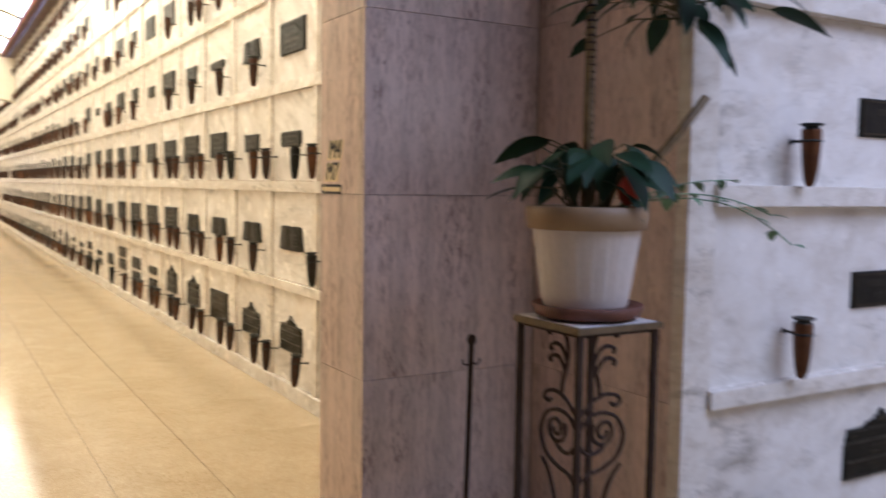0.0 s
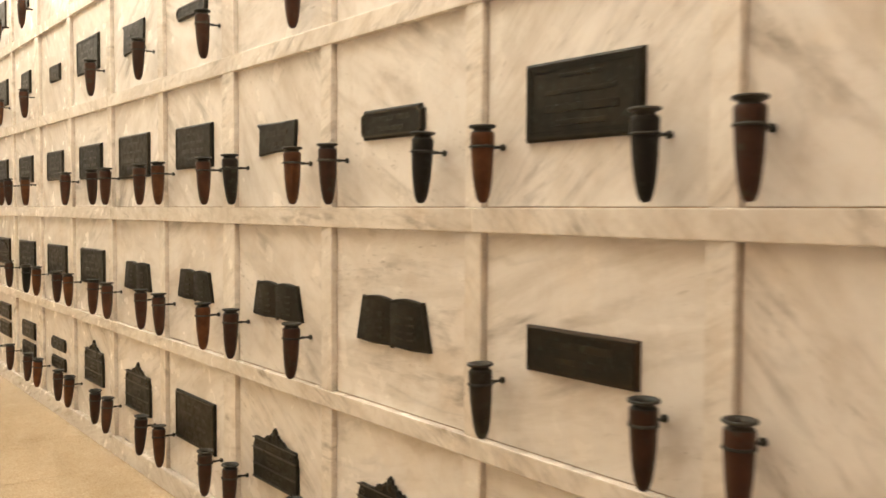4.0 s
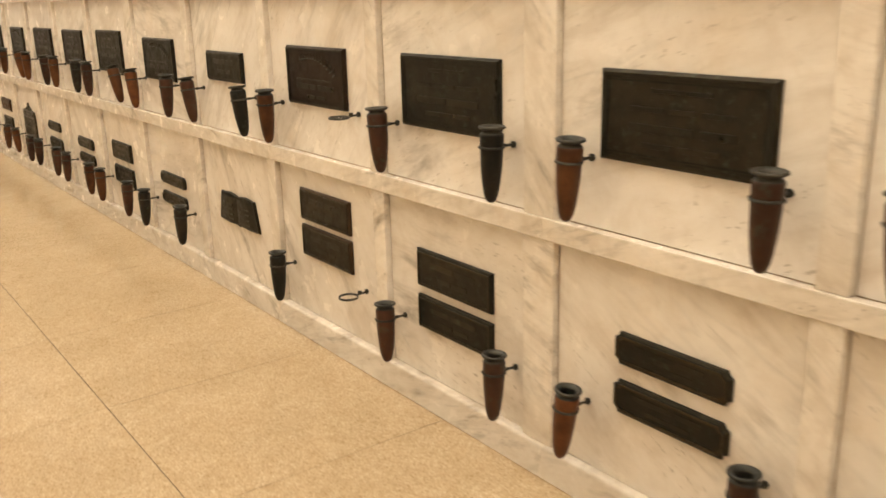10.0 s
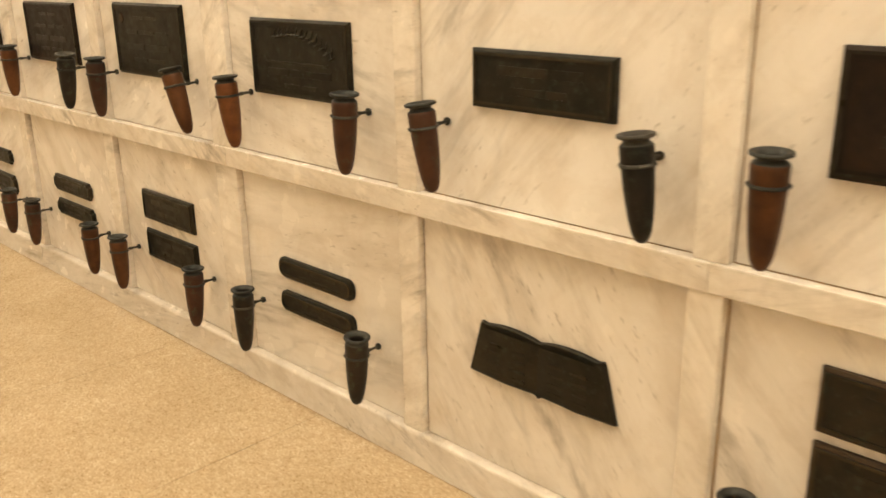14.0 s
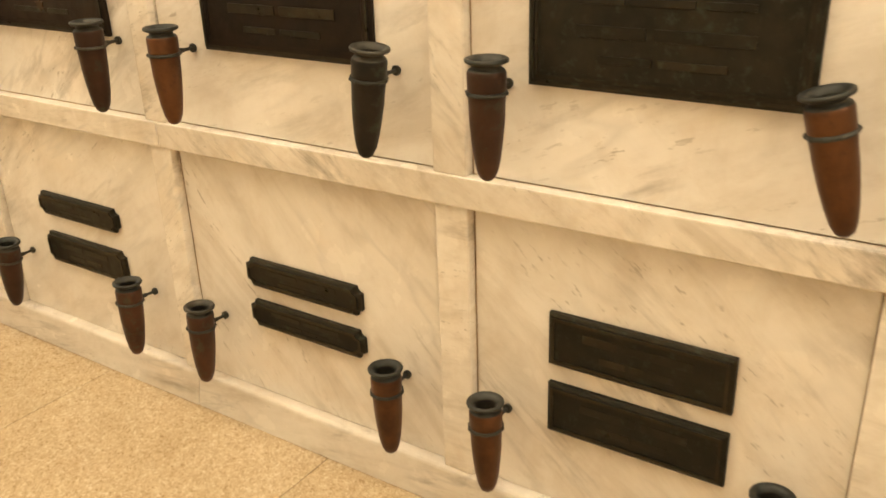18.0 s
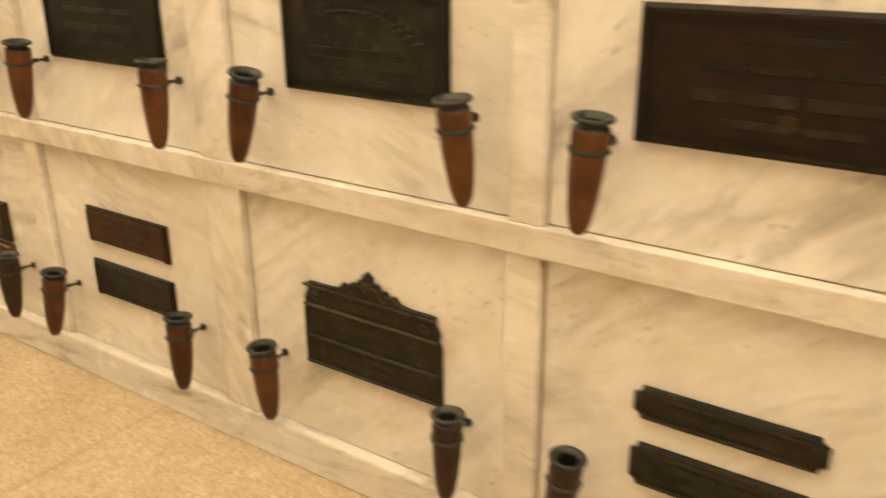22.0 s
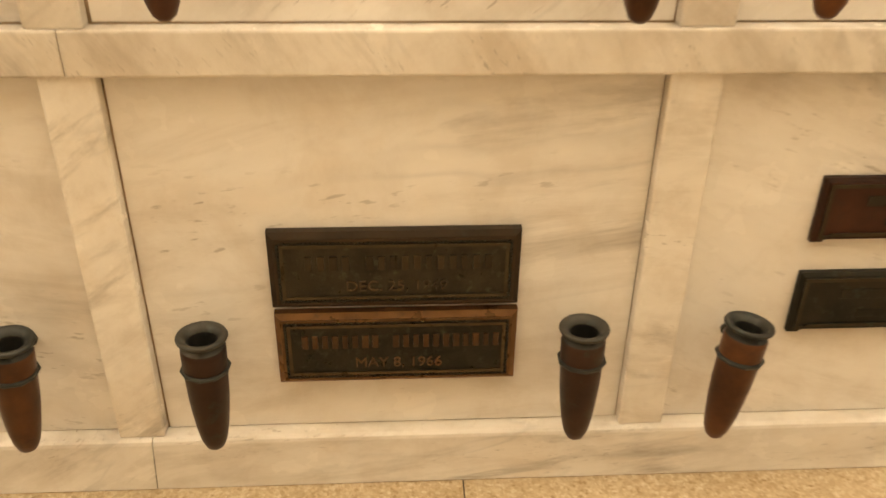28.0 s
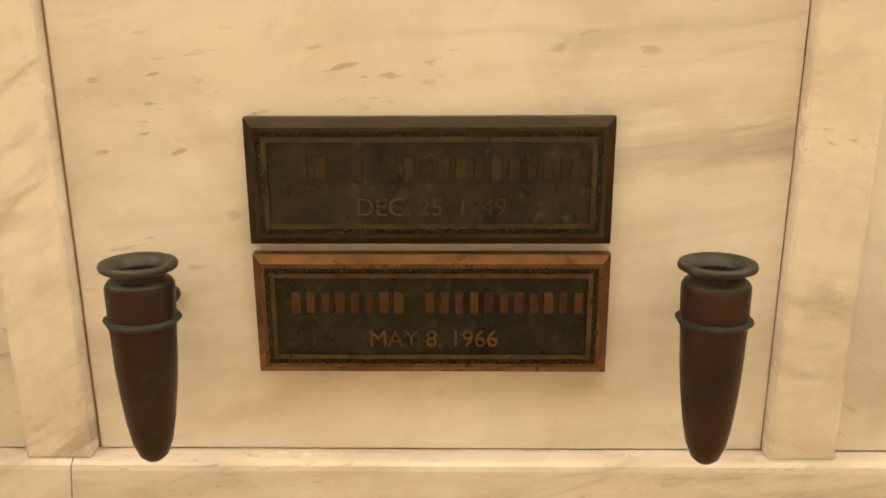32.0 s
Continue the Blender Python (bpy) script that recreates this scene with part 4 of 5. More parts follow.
def inscription(parent, lines, x, material, name="inscription"):
    """Raised bars in place of the lettering: (z, height, [(y0, y1), ...])."""
    for z, h, spans in lines:
        for y0, y1 in spans:
            put(name, mesh_of(boxed(x - 0.0012, x + 0.002, y0, y1, z - h / 2, z + h / 2, bevel=0.0008)), material, parent)


def words(width, count, r):
    """Word bars that fill a width round the middle."""
    lengths = [r.uniform(0.6, 1.3) for _ in range(count)]
    gap = 0.05 * width
    k = (width - gap * (count - 1)) / sum(lengths)
    y, out = width / 2, []
    for v in lengths:
        out.append((y - v * k, y))
        y -= v * k + gap
    return out


def plaque(kind, y, z, w, h, label, material=None, rows=None, edge=None, thick=0.012, seed=0):
    """A cast-bronze plaque on the crypt front, its middle at (y, z)."""
    material = material or M_PLATE
    r = random.Random(seed)
    shape = {"plain": rect, "wide": rect, "framed": rect, "footed": footed, "notched": bracketed, "crested": crested, "book": open_book, "scroll": scroll}.get(kind)
    outline = rounded(w, h, 0.026) if kind == "round" else shape(w, h)
    top = thing("memorial_plaque", (FACE, y + 0.006, z - 0.004), label, "plaque", "bronze plaques on the crypt fronts")
    bx = -thick
    if kind == "framed":
        edge = edge or M_EDGE_DARK
    plate = part("plate", slab_of(outline, bx, 0.002, 0.0075 if kind == "wide" else 0.006), edge or material, top)
    if kind == "wide":
        # stepped border
        for a, b, lift in ((0.0090, 0.0120, 0.0036), (0.0165, 0.0190, 0.0026), (0.0235, 0.0250, 0.0020)):
            part("border", frame_of(outline, a, b, bx - lift, bx + 0.001), M_TEXT if a < 0.014 else material, plate)
    if kind in ("plain", "notched", "round", "framed", "footed"):
        inner = grown(outline, -0.0075)
        bm = slab_of(inner, bx - 0.0006, bx + 0.004, 0.001)
        part("field", bm, material, top)
        part("border", frame_of(outline, 0.010, 0.0135, bx - 0.0038, bx + 0.001), M_LETTER, top)
        if h > 0.16:
            part("border", frame_of(outline, 0.017, 0.019, bx - 0.0026, bx + 0.001), material, top)
    if kind == "crested":
        for zz, t in ((h * 0.47, 0.0025), (h * 0.24, 0.0035), (-h * 0.14, 0.0035), (-h / 2 + 0.006, 0.0035)):
            put("rail", mesh_of(boxed(bx - 0.005, bx + 0.002, -w / 2 + 0.006, w / 2 - 0.006, zz - t, zz + t, bevel=0.0015)), M_RAIL, top)
        for s in (-1, 1):
            pts = [(bx - 0.002, s * (w * 0.40 + 0.016 * math.cos(a / 3.2) * (1 - a / 26)), h * 0.34 + 0.014 * math.sin(a / 3.2) * (1 - a / 26)) for a in range(0, 20)]
            part("scrollwork", tube(pts, 0.003, 6), M_LETTER, top)
            pts = [(bx - 0.002, s * (0.020 + 0.035 * u), h / 2 + 0.028 - 0.022 * u + 0.006 * math.sin(6 * u)) for u in np.linspace(0, 1, 8)]
            part("scrollwork", tube(pts, 0.003, 6), M_LETTER, top)
        part("crest", lathe([(0.0, 0.006), (0.010, 0.004), (0.016, 0.0)], 10, turn=Matrix.Translation((bx, 0, h / 2 + 0.026)) @ Matrix.Rotation(-math.pi / 2, 4, "Y")), M_LETTER, top)
    if kind == "book":
        for s in (-1, 1):
            bm = bmesh.new()
            n = 8
            grid = []
            for i in range(n + 1):
                u = i / n
                yb, yt = s * u * (w / 2 - 0.012), s * u * (w / 2 - 0.048)
                lift = 0.009 * math.sin(math.pi * min(1, u * 1.05)) + 0.001
                zt = h / 2 - 0.014 + 0.006 * math.sin(math.pi * u)
                grid.append((bm.verts.new((bx - lift, yb, -h / 2 + 0.014)), bm.verts.new((bx - lift, yt, zt))))
            for a, b in zip(grid, grid[1:]):
                bm.faces.new((a[0], b[0], b[1], a[1]))
            for f in bm.faces:
                f.normal_update()
                if f.normal.x > 0:
                    f.normal_flip()
            part("page", bm, material, top, smooth=True)
    if rows is None:
        if kind == "crested":
            rows = [(h * 0.355, 0.020, words(w * 0.36, 1, r)), (h * 0.10, 0.012, words(w * 0.34, 1, r)), (-h * 0.02, 0.012, words(w * 0.3, 2, r)), (-h * 0.24, 0.014, words(w * 0.4, 2, r)), (-h * 0.36, 0.010, words(w * 0.3, 1, r))]
        elif kind == "book":
            rows = [(zz, 0.008, [(s * w * 0.08, s * w * 0.33)]) for zz in (0.028, 0.004, -0.022, -0.045) for s in (-1, 1)]
        elif h > 0.16:
            rows = [(h * 0.30, 0.010, words(w * 0.35, 2, r)), (h * 0.10, 0.012, words(w * 0.6, 3, r)), (-h * 0.10, 0.020, words(w * 0.62, 2, r)), (-h * 0.28, 0.013, words(w * 0.45, 2, r))]
        else:
            rows = [(h * 0.16, h * 0.16, words(w * 0.6, 2, r)), (-h * 0.17, h * 0.13, words(w * 0.4, 2, r))]
    fixed = []
    for zz, hh, ws in rows:
        fixed.append((zz, hh, [(min(a, b), max(a, b)) for a, b in ws]))
    deep = bx - (0.0085 if kind == "book" else 0.0005)
    inscription(plate, fixed, deep, M_TEXT)
    return top


def branch(parent, w, h):
    """A palm branch in low relief across the plaque's head."""
    bm = bmesh.new()
    for i in range(13):
        u = i / 12
        y, z = w * (0.22 - 0.56 * u), h * (0.30 + 0.10 * math.sin(2.4 * u) - 0.28 * u * u)
        for s in (-1, 1):
            m = Matrix.Translation((-0.0125, y, z + s * 0.008)) @ Matrix.Rotation(-0.5 * s - 0.35 - 0.5 * u, 4, "X") @ Matrix.Diagonal((0.0045, 0.036, 0.0062, 1))
            bmesh.ops.create_icosphere(bm, subdivisions=1, radius=0.5, matrix=m)
    part("palm_branch", bm, M_TEXT, parent, "raised palm branch", smooth=True)


def star(parent, y, z):
    """A small raised six-pointed star."""
    bm = bmesh.new()
    pts = [((0.019 if i % 2 == 0 else 0.011) * math.sin(i * math.pi / 6) + y, (0.019 if i % 2 == 0 else 0.011) * math.cos(i * math.pi / 6) + z) for i in range(12)]
    slab_of(pts, -0.0145, -0.010, 0.001, bm)
    part("star", bm, M_LETTER_DARK, parent, "small brown star")


def pair(k, z_low, h, gap, w, kind, y=0.48, reds=(False, False), edge=None, seed=0, row=0):
    zz = z_low + h / 2
    for i in (0, 1):
        tone = "red-brown" if reds[i] else "dark"
        style = {"plain": "oblong", "notched": "notch-cornered", "round": "round-ended"}[kind]
        plaque(kind, -k * W + y, zz + i * (h + gap), w, h, f"{tone} bronze {style} name plaque, one of two", M_PLATE_RED if reds[i] else None, seed=seed + i, edge=edge)


# bottom row: kind, then middle, width, foot and head of each
CREST = "dark bronze plaque with a scrolled crest and three bands"
for k, dy, w, za, zb in ((2, 0.459, 0.413, 0.314, 0.536), (11, 0.453, 0.400, 0.351, 0.568), (12, 0.476, 0.415, 0.320, 0.540), (14, 0.493, 0.400, 0.314, 0.498), (15, 0.491, 0.415, 0.316, 0.505), (-1, 0.500, 0.405, 0.294, 0.520)):
    plaque("crested", -k * W + dy, (za + zb) / 2, w, zb - za, CREST, seed=5 + k)
for k, kind, dy, w, upper, lower in ((1, "footed", 0.496, 0.362, (0.459, 0.571), (0.286, 0.402)), (3, "notched", 0.474, 0.360, (0.450, 0.520), (0.298, 0.393)), (4, "notched", 0.482, 0.362, (0.416, 0.490), (0.304, 0.376)),
                                     (5, "plain", 0.506, 0.363, (0.440, 0.555), (0.283, 0.397)), (6, "round", 0.482, 0.366, (0.414, 0.481), (0.298, 0.367)), (8, "framed", 0.469, 0.396, (0.519, 0.653), (0.363, 0.496)),
                                     (9, "plain", 0.480, 0.402, (0.441, 0.575), (0.288, 0.408)), (10, "notched", 0.445, 0.364, (0.456, 0.546), (0.314, 0.409))):
    style = {"plain": "oblong", "footed": "footed oblong", "notched": "notch-cornered", "round": "round-ended", "framed": "copper-edged oblong"}[kind]
    for i, (za, zb) in enumerate((upper, lower)):
        red = k == 1 and i == 0
        plaque(kind, -k * W + dy, (za + zb) / 2, w, zb - za, f"{'red-brown' if red else 'dark'} bronze {style} name plaque, one of two", M_PLATE_RED if red else None, seed=11 * k + i)
plaque("book", -7 * W + 0.465, 0.427, 0.45, 0.151, "dark bronze plaque shaped as an open book", seed=15)
plaque("plain", -13 * W + 0.495, 0.427, 0.49, 0.251, "large dark bronze plaque with a plain border", seed=27)
# second row
WIDE = {1: (0.477, 0.486, 1.005, 1.235), 2: (0.450, 0.446, 1.007, 1.230), 3: (0.438, 0.512, 0.998, 1.235), 4: (0.460, 0.480, 0.994, 1.235), 5: (0.497, 0.480, 0.995, 1.246),
        6: (0.490, 0.460, 0.998, 1.220), 8: (0.474, 0.453, 1.002, 1.229), 9: (0.487, 0.503, 0.994, 1.228), 10: (0.449, 0.500, 0.998, 1.225), 11: (0.458, 0.495, 1.000, 1.228)}
for k, (dy, w, za, zb) in WIDE.items():
    palm = k in (2, 6, 8)
    p = plaque("wide", -k * W + dy, (za + zb) / 2, w, zb - za, ("large brown-black bronze plaque" if k in (3, 4, 8) else "large dark bronze plaque") + (" with a palm branch and a stepped border" if palm else " with a stepped border"), M_PLATE_BROWN if k in (3, 4, 8) else None, seed=40 + k,
               rows=[(-0.012, 0.007, [(-w * 0.30, w * 0.32)]), (-0.040, 0.020, [(0.045, 0.145), (-0.012, 0.035), (-0.150, -0.025)]), (-0.078, 0.012, [(0.0, 0.07), (-0.08, -0.015)])] if palm else None)
    if palm:
        branch(p, w, zb - za)
    if k in (3, 5, 2):
        star(p, *((0.0, -0.055) if k == 3 else (w * 0.36, 0.072)))
plaque("footed", 0.453, 1.119, 0.380, 0.116, "small dark bronze name plaque on two feet", seed=60)
plaque("wide", W + 0.48, 1.115, 0.49, 0.235, "large dark bronze plaque with a stepped border", seed=61)
plaque("framed", -7 * W + 0.479, 1.1125, 0.396, 0.135, "oblong dark bronze name plaque", edge=M_PLATE, seed=62)
for k, dy, w, za, zb in ((12, 0.466, 0.44, 1.02, 1.18), (13, 0.486, 0.435, 1.034, 1.182), (14, 0.470, 0.437, 1.03, 1.18), (15, 0.486, 0.440, 1.020, 1.186)):
    plaque("book", -k * W + dy, (za + zb) / 2, w, zb - za, "dark bronze plaque shaped as an open book", seed=64 + k)
plaque("plain", -16 * W + 0.477, 1.1065, 0.398, 0.127, "oblong dark bronze name plaque with a bright lower edge", edge=M_EDGE_DARK, seed=90)
# third and fourth rows
for k, (kind, dy, w, za, zb) in {16: ("wide", 0.480, 0.412, 1.677, 1.891), 15: ("notched", 0.490, 0.370, 1.733, 1.836), 14: ("scroll", 0.463, 0.325, 1.711, 1.851),
                                 13: ("plain", 0.485, 0.450, 1.69, 1.90), 12: ("plain", 0.500, 0.500, 1.665, 1.91), 11: ("plain", 0.47, 0.47, 1.68, 1.90), 10: ("plain", 0.47, 0.42, 1.69, 1.90)}.items():
    plaque(kind, -k * W + dy, (za + zb) / 2, w, zb - za, {"scroll": "dark bronze plaque shaped as a scroll", "notched": "notch-ended dark bronze name plaque"}.get(kind, "dark bronze plaque with a raised border"), seed=100 + k)
for k, (kind, dy, w, za, zb) in {16: ("book", 0.47, 0.44, 2.38, 2.56), 15: ("wide", 0.464, 0.451, 2.358, 2.578), 14: ("book", 0.462, 0.42, 2.39, 2.55), 13: ("round", 0.50, 0.375, 2.433, 2.503),
                                 12: ("scroll", 0.484, 0.34, 2.37, 2.545), 11: ("plain", 0.50, 0.47, 2.367, 2.59), 10: ("plain", 0.44, 0.26, 2.40, 2.515), 9: ("plain", 0.44, 0.27, 2.39, 2.57), 8: ("plain", 0.46, 0.44, 2.37, 2.59), 7: ("plain", 0.47, 0.30, 2.39, 2.54), 6: ("plain", 0.46, 0.25, 2.41, 2.52), 5: ("plain", 0.47, 0.40, 2.37, 2.58)}.items():
    p = plaque(kind, -k * W + dy, (za + zb) / 2, w, zb - za, {"book": "dark bronze plaque shaped as an open book", "scroll": "dark bronze plaque shaped as an unrolled scroll", "round": "small round-ended dark bronze name plaque"}.get(kind, "dark bronze plaque with a raised border"), seed=120 + k)
    if k == 15:
        branch(p, w, zb - za)
gr = random.Random(77)
for k in range(-2, FAR_K - 1, -1):
    if k % 3 == 0:
        pair(k, 0.30, 0.105, 0.05, 0.37, "plain", 0.48, seed=140 + k)
    else:
        plaque("plain", -k * W + 0.48, 0.42, 0.42, 0.22, "dark bronze plaque with a raised border", seed=150 + k)
for row in (1, 2, 3):
    for k in range(9, FAR_K - 1, -1):
        if row == 1 and k > -2 or row == 3 and k > 4:
            continue
        if row == 3 and gr.random() < 0.2:
            continue
        h = gr.choice((0.12, 0.21, 0.23, 0.22))
        plaque("plain", -k * W + 0.48, RIM[row] + 0.075, gr.uniform(0.38, 0.48), h, "dark bronze plaque with a raised border", seed=int(200 + row * 40 + k))

# ---- the plaque pair that the walk ends at ----
def lettering(text, size, parent, at, material, name="inscription", deep=0.0016, bold=0.0, fat=0.0):
    cu = bpy.data.curves.new("lettering", "FONT")
    cu.body, cu.size, cu.extrude, cu.align_x, cu.align_y, cu.resolution_u = text, size, deep, "CENTER", "CENTER", 4
    cu.offset = fat
    ob = bpy.data.objects.new("lettering", cu)
    scene.collection.objects.link(ob)
    bpy.context.view_layer.update()
    me = bpy.data.meshes.new_from_object(ob.evaluated_get(bpy.context.evaluated_depsgraph_get()))
    bpy.data.objects.remove(ob)
    me.materials.clear()
    me.transform(at)
    if bold:
        # thickened strokes: three copies side by side
        bm = bmesh.new()
        for i in (-1, 0, 1):
            c = me.copy()
            c.transform(Matrix.Translation((-0.0001 * (i + 1), i * bold, 0)))
            bm.from_mesh(c)
        bm.to_mesh(me)
        bm.free()
    return put(name, me, material, parent)


def letters_of(text, size, parent, at, material, deep=0.0016):
    """One mesh for each raised character."""
    whole = lettering(text, size, parent, Matrix.Identity(4), material, "letter", deep, fat=0.0)
    me = whole.data
    bm = bmesh.new()
    bm.from_mesh(me)
    spans = sorted((min(v.co.x for v in f.verts), max(v.co.x for v in f.verts)) for f in bm.faces)
    runs = []
    for a, b in spans:
        if runs and a <= runs[-1][1] + 1e-5:
            runs[-1][1] = max(runs[-1][1], b)
        else:
            runs.append([a, b])
    bm.free()
    for a, b in runs:
        bm = bmesh.new()
        bm.from_mesh(me)
        bmesh.ops.delete(bm, geom=[v for v in bm.verts if not a - 1e-6 <= v.co.x <= b + 1e-6], context="VERTS")
        bm.transform(at)
        part("letter", bm, material, parent)
    bpy.data.objects.remove(whole)


def facing(y, z, x):
    """Lettering that faces -x and reads from +y to -y."""
    return Matrix.Translation((x, y, z)) @ Matrix(((0, 0, -1, 0), (-1, 0, 0, 0), (0, 1, 0, 0), (0, 0, 0, 1)))


def fine_plaque(y, z, w, h, label, frame_mat, letter_mat, line_mat, date_mat, date, name_words):
    top = thing("memorial_plaque", (FACE - 0.006, y, z - 0.003), label, "plaque", "bronze plaques on the crypt fronts")
    out = rect(w, h)
    part("plate", slab_of(out, -0.0125, 0.0065, 0.0095), frame_mat, top, "brown bronze sloping edge")
    field = part("field", slab_of(grown(out, -0.0105), -0.0132, -0.008, 0.0006), M_FIELD, top, "dark weathered field")
    part("border", frame_of(out, 0.0105, 0.0120, -0.0155, -0.0130), frame_mat, top)
    # leaf band
    band = bmesh.new()
    lr2 = random.Random(8)
    for yy in np.arange(-w / 2 + 0.019, w / 2 - 0.016, 0.0062):
        for s in (-1, 1):
            bmesh.ops.create_icosphere(band, subdivisions=1, radius=0.5, matrix=Matrix.Translation((-0.0136, yy, s * (h / 2 - 0.0158 + lr2.uniform(-0.001, 0.001)))) @ Matrix.Rotation(s * lr2.choice((-0.7, 0.7)), 4, "X") @ Matrix.Diagonal((0.0035, 0.0085, 0.0030, 1)))
    for zz in np.arange(-h / 2 + 0.021, h / 2 - 0.018, 0.0062):
        for s in (-1, 1):
            bmesh.ops.create_icosphere(band, subdivisions=1, radius=0.5, matrix=Matrix.Translation((-0.0136, s * (w / 2 - 0.0158 + lr2.uniform(-0.001, 0.001)), zz)) @ Matrix.Rotation(s * lr2.choice((-0.7, 0.7)), 4, "X") @ Matrix.Diagonal((0.0035, 0.0030, 0.0085, 1)))
    part("leaf_border", band, M_PATINA, top, "weathered leaf border", smooth=True)
    part("border", frame_of(out, 0.0205, 0.0228, -0.0160, -0.0130), line_mat, top)
    # a small raised bar for each character of the name
    for y0, y1, count in name_words:
        pitch = (y1 - y0) / count
        for i in range(count):
            mid, half = y0 + pitch * (i + 0.5), pitch * lr2.uniform(0.25, 0.33)
            put("inscription", mesh_of(boxed(-0.0158, -0.0112, mid - half, mid + half, h * 0.115 - 0.0122, h * 0.115 + 0.0122, bevel=0.0009)), letter_mat, field)
    letters_of(date, 0.0268, field, facing(-0.002, -h * 0.195, -0.0142), date_mat)
    return top


fine_plaque(0.473, 0.425, 0.387, 0.136, "dark weathered bronze name plaque with a leaf border", M_EDGE_DARK, M_BAR_DARK, M_BORDER, M_DATE_DARK, "DEC. 25, 1949", [(0.066, 0.142, 4), (-0.152, 0.048, 11)])
fine_plaque(0.472, 0.276, 0.388, 0.138, "dark bronze name plaque with a copper-brown sloping frame", M_EDGE, M_LETTER_WARM, M_BORDER, M_DATE, "MAY 8, 1966", [(0.027, 0.156, 8), (-0.168, 0.010, 11)])

# ---- vases and plaques of the upper rows, the far stretch and the opposite wall ----
far_plates, far_vases = Joined(), Joined()
PROF = [(0.006, -0.21), (0.024, -0.165), (0.0325, -0.08), (0.0345, -0.03), (0.026, -0.014), (0.037, -0.003), (0.030, 0.0), (0.0, -0.02)]


def low_vase(x, y, z, s):
    n, verts, faces = 7, [], []
    for r, h in PROF:
        for i in range(n):
            verts.append((x + r * math.cos(6.2832 * i / n), y + r * math.sin(6.2832 * i / n), z + h))
    for j in range(len(PROF) - 1):
        for i in range(n):
            faces.append((j * n + i, j * n + (i + 1) % n, (j + 1) * n + (i + 1) % n, (j + 1) * n + i))
    far_vases.add(verts, faces)
    far_vases.box(*sorted((x + 0.03 * s, x + 0.087 * s)), y - 0.005, y + 0.005, z - 0.063, z - 0.053)


fr = random.Random(5)
# what the upper crypts near the entrance carry: plaque's width and height, and the sides that have a vase
UPPER = {(4, 16): (0, 0, ""), (4, 15): (0, 0, ""), (4, 14): (0.40, 0.20, "f"), (4, 13): (0.44, 0.23, "fn"), (4, 12): (0.28, 0.15, "n"), (4, 11): (0.42, 0.23, "n"), (4, 10): (0.42, 0.22, ""), (4, 9): (0.26, 0.16, "n"),
         (4, 8): (0.40, 0.22, "fn"), (4, 7): (0, 0, "n"), (4, 6): (0.24, 0.18, "n"), (4, 5): (0.30, 0.20, "fn"), (5, 14): (0.40, 0.20, "n"), (5, 13): (0.30, 0.12, "fn"), (5, 12): (0.40, 0.22, "n"), (5, 11): (0, 0, "fn"),
         (5, 10): (0, 0, "n"), (5, 9): (0.34, 0.22, "n"), (5, 8): (0.36, 0.22, "n"), (5, 7): (0.25, 0.15, ""), (5, 6): (0.20, 0.11, ""), (5, 5): (0.40, 0.22, "n")}


def furnish(columns, rows, s):
    face = FACE if s > 0 else XL - FACE
    for k in columns:
        for row in rows:
            if fr.random() < 0.1:
                continue
            z = RIM[row] + 0.075
            w, h = fr.uniform(0.36, 0.5), fr.choice((0.12, 0.2, 0.22, 0.235))
            sides = "nf" if fr.random() < 0.75 else "n"
            if s > 0 and (row, k) in UPPER:
                w, h, sides = UPPER[row, k]
            if row == 6:
                h = min(h, 0.12)
            if w:
                far_plates.box(*sorted((face, face - 0.014 * s)), -k * W + 0.47 - w / 2, -k * W + 0.47 + w / 2, z - h / 2, z + h / 2)
            for side in sides:
                low_vase(face - 0.088 * s, -k * W + (0.192 if side == "n" else 0.776), RIM[row], s)


furnish(range(16, -9, -1), (4, 5, 6), 1)
furnish(range(-9, -27, -1), range(7), 1)
far_plates.done("far_plaques", M_PLATE_FAR, "dark bronze plaques high up and far along the crypt wall", "plaques")
far_vases.done("far_vases", M_VASE_FAR, "brown bronze vases high up and far along the crypt wall", "vases", smooth=True)
far_plates, far_vases = Joined(), Joined()
furnish(range(17, -27, -1), range(7), -1)
far_plates.done("opposite_plaques", M_PLATE_FAR, "dark bronze plaques on the opposite crypt wall", "plaques")
far_vases.done("opposite_vases", M_VASE_FAR, "brown bronze vases on the opposite crypt wall", "vases", smooth=True)

# ---- wayfinding letters on the pillar ----
M_TAN = paint("tan_enamel", (0.80, 0.65, 0.38), 0.5, 8.0, 0.1)
M_BLACK = paint("black_enamel", (0.010, 0.009, 0.008), 0.6, 8.0, 0.2)


def letter_sign(text, y, z, w, h, label):
    top = thing("wayfinding_sign", (-0.765, y, z), label, "sign")
    bm = slab_of([(-w / 2 + 0.012, -h / 2), (w / 2 + 0.012, -h / 2), (w / 2 - 0.012, h / 2), (-w / 2 - 0.012, h / 2)], -0.0015, 0.0005, 0.0005)
    part("plate", bm, M_TAN, top, "tan plate")
    lettering(text, h * 1.36, top, Matrix.Translation((-0.0016, 0, 0)) @ Matrix(((0, 0, -1, 0), (-0.86, -0.27, 0, 0), (0, 1, 0, 0), (0, 0, 0, 1))), M_BLACK, "letters", 0.0003, 0.0032)
    return top


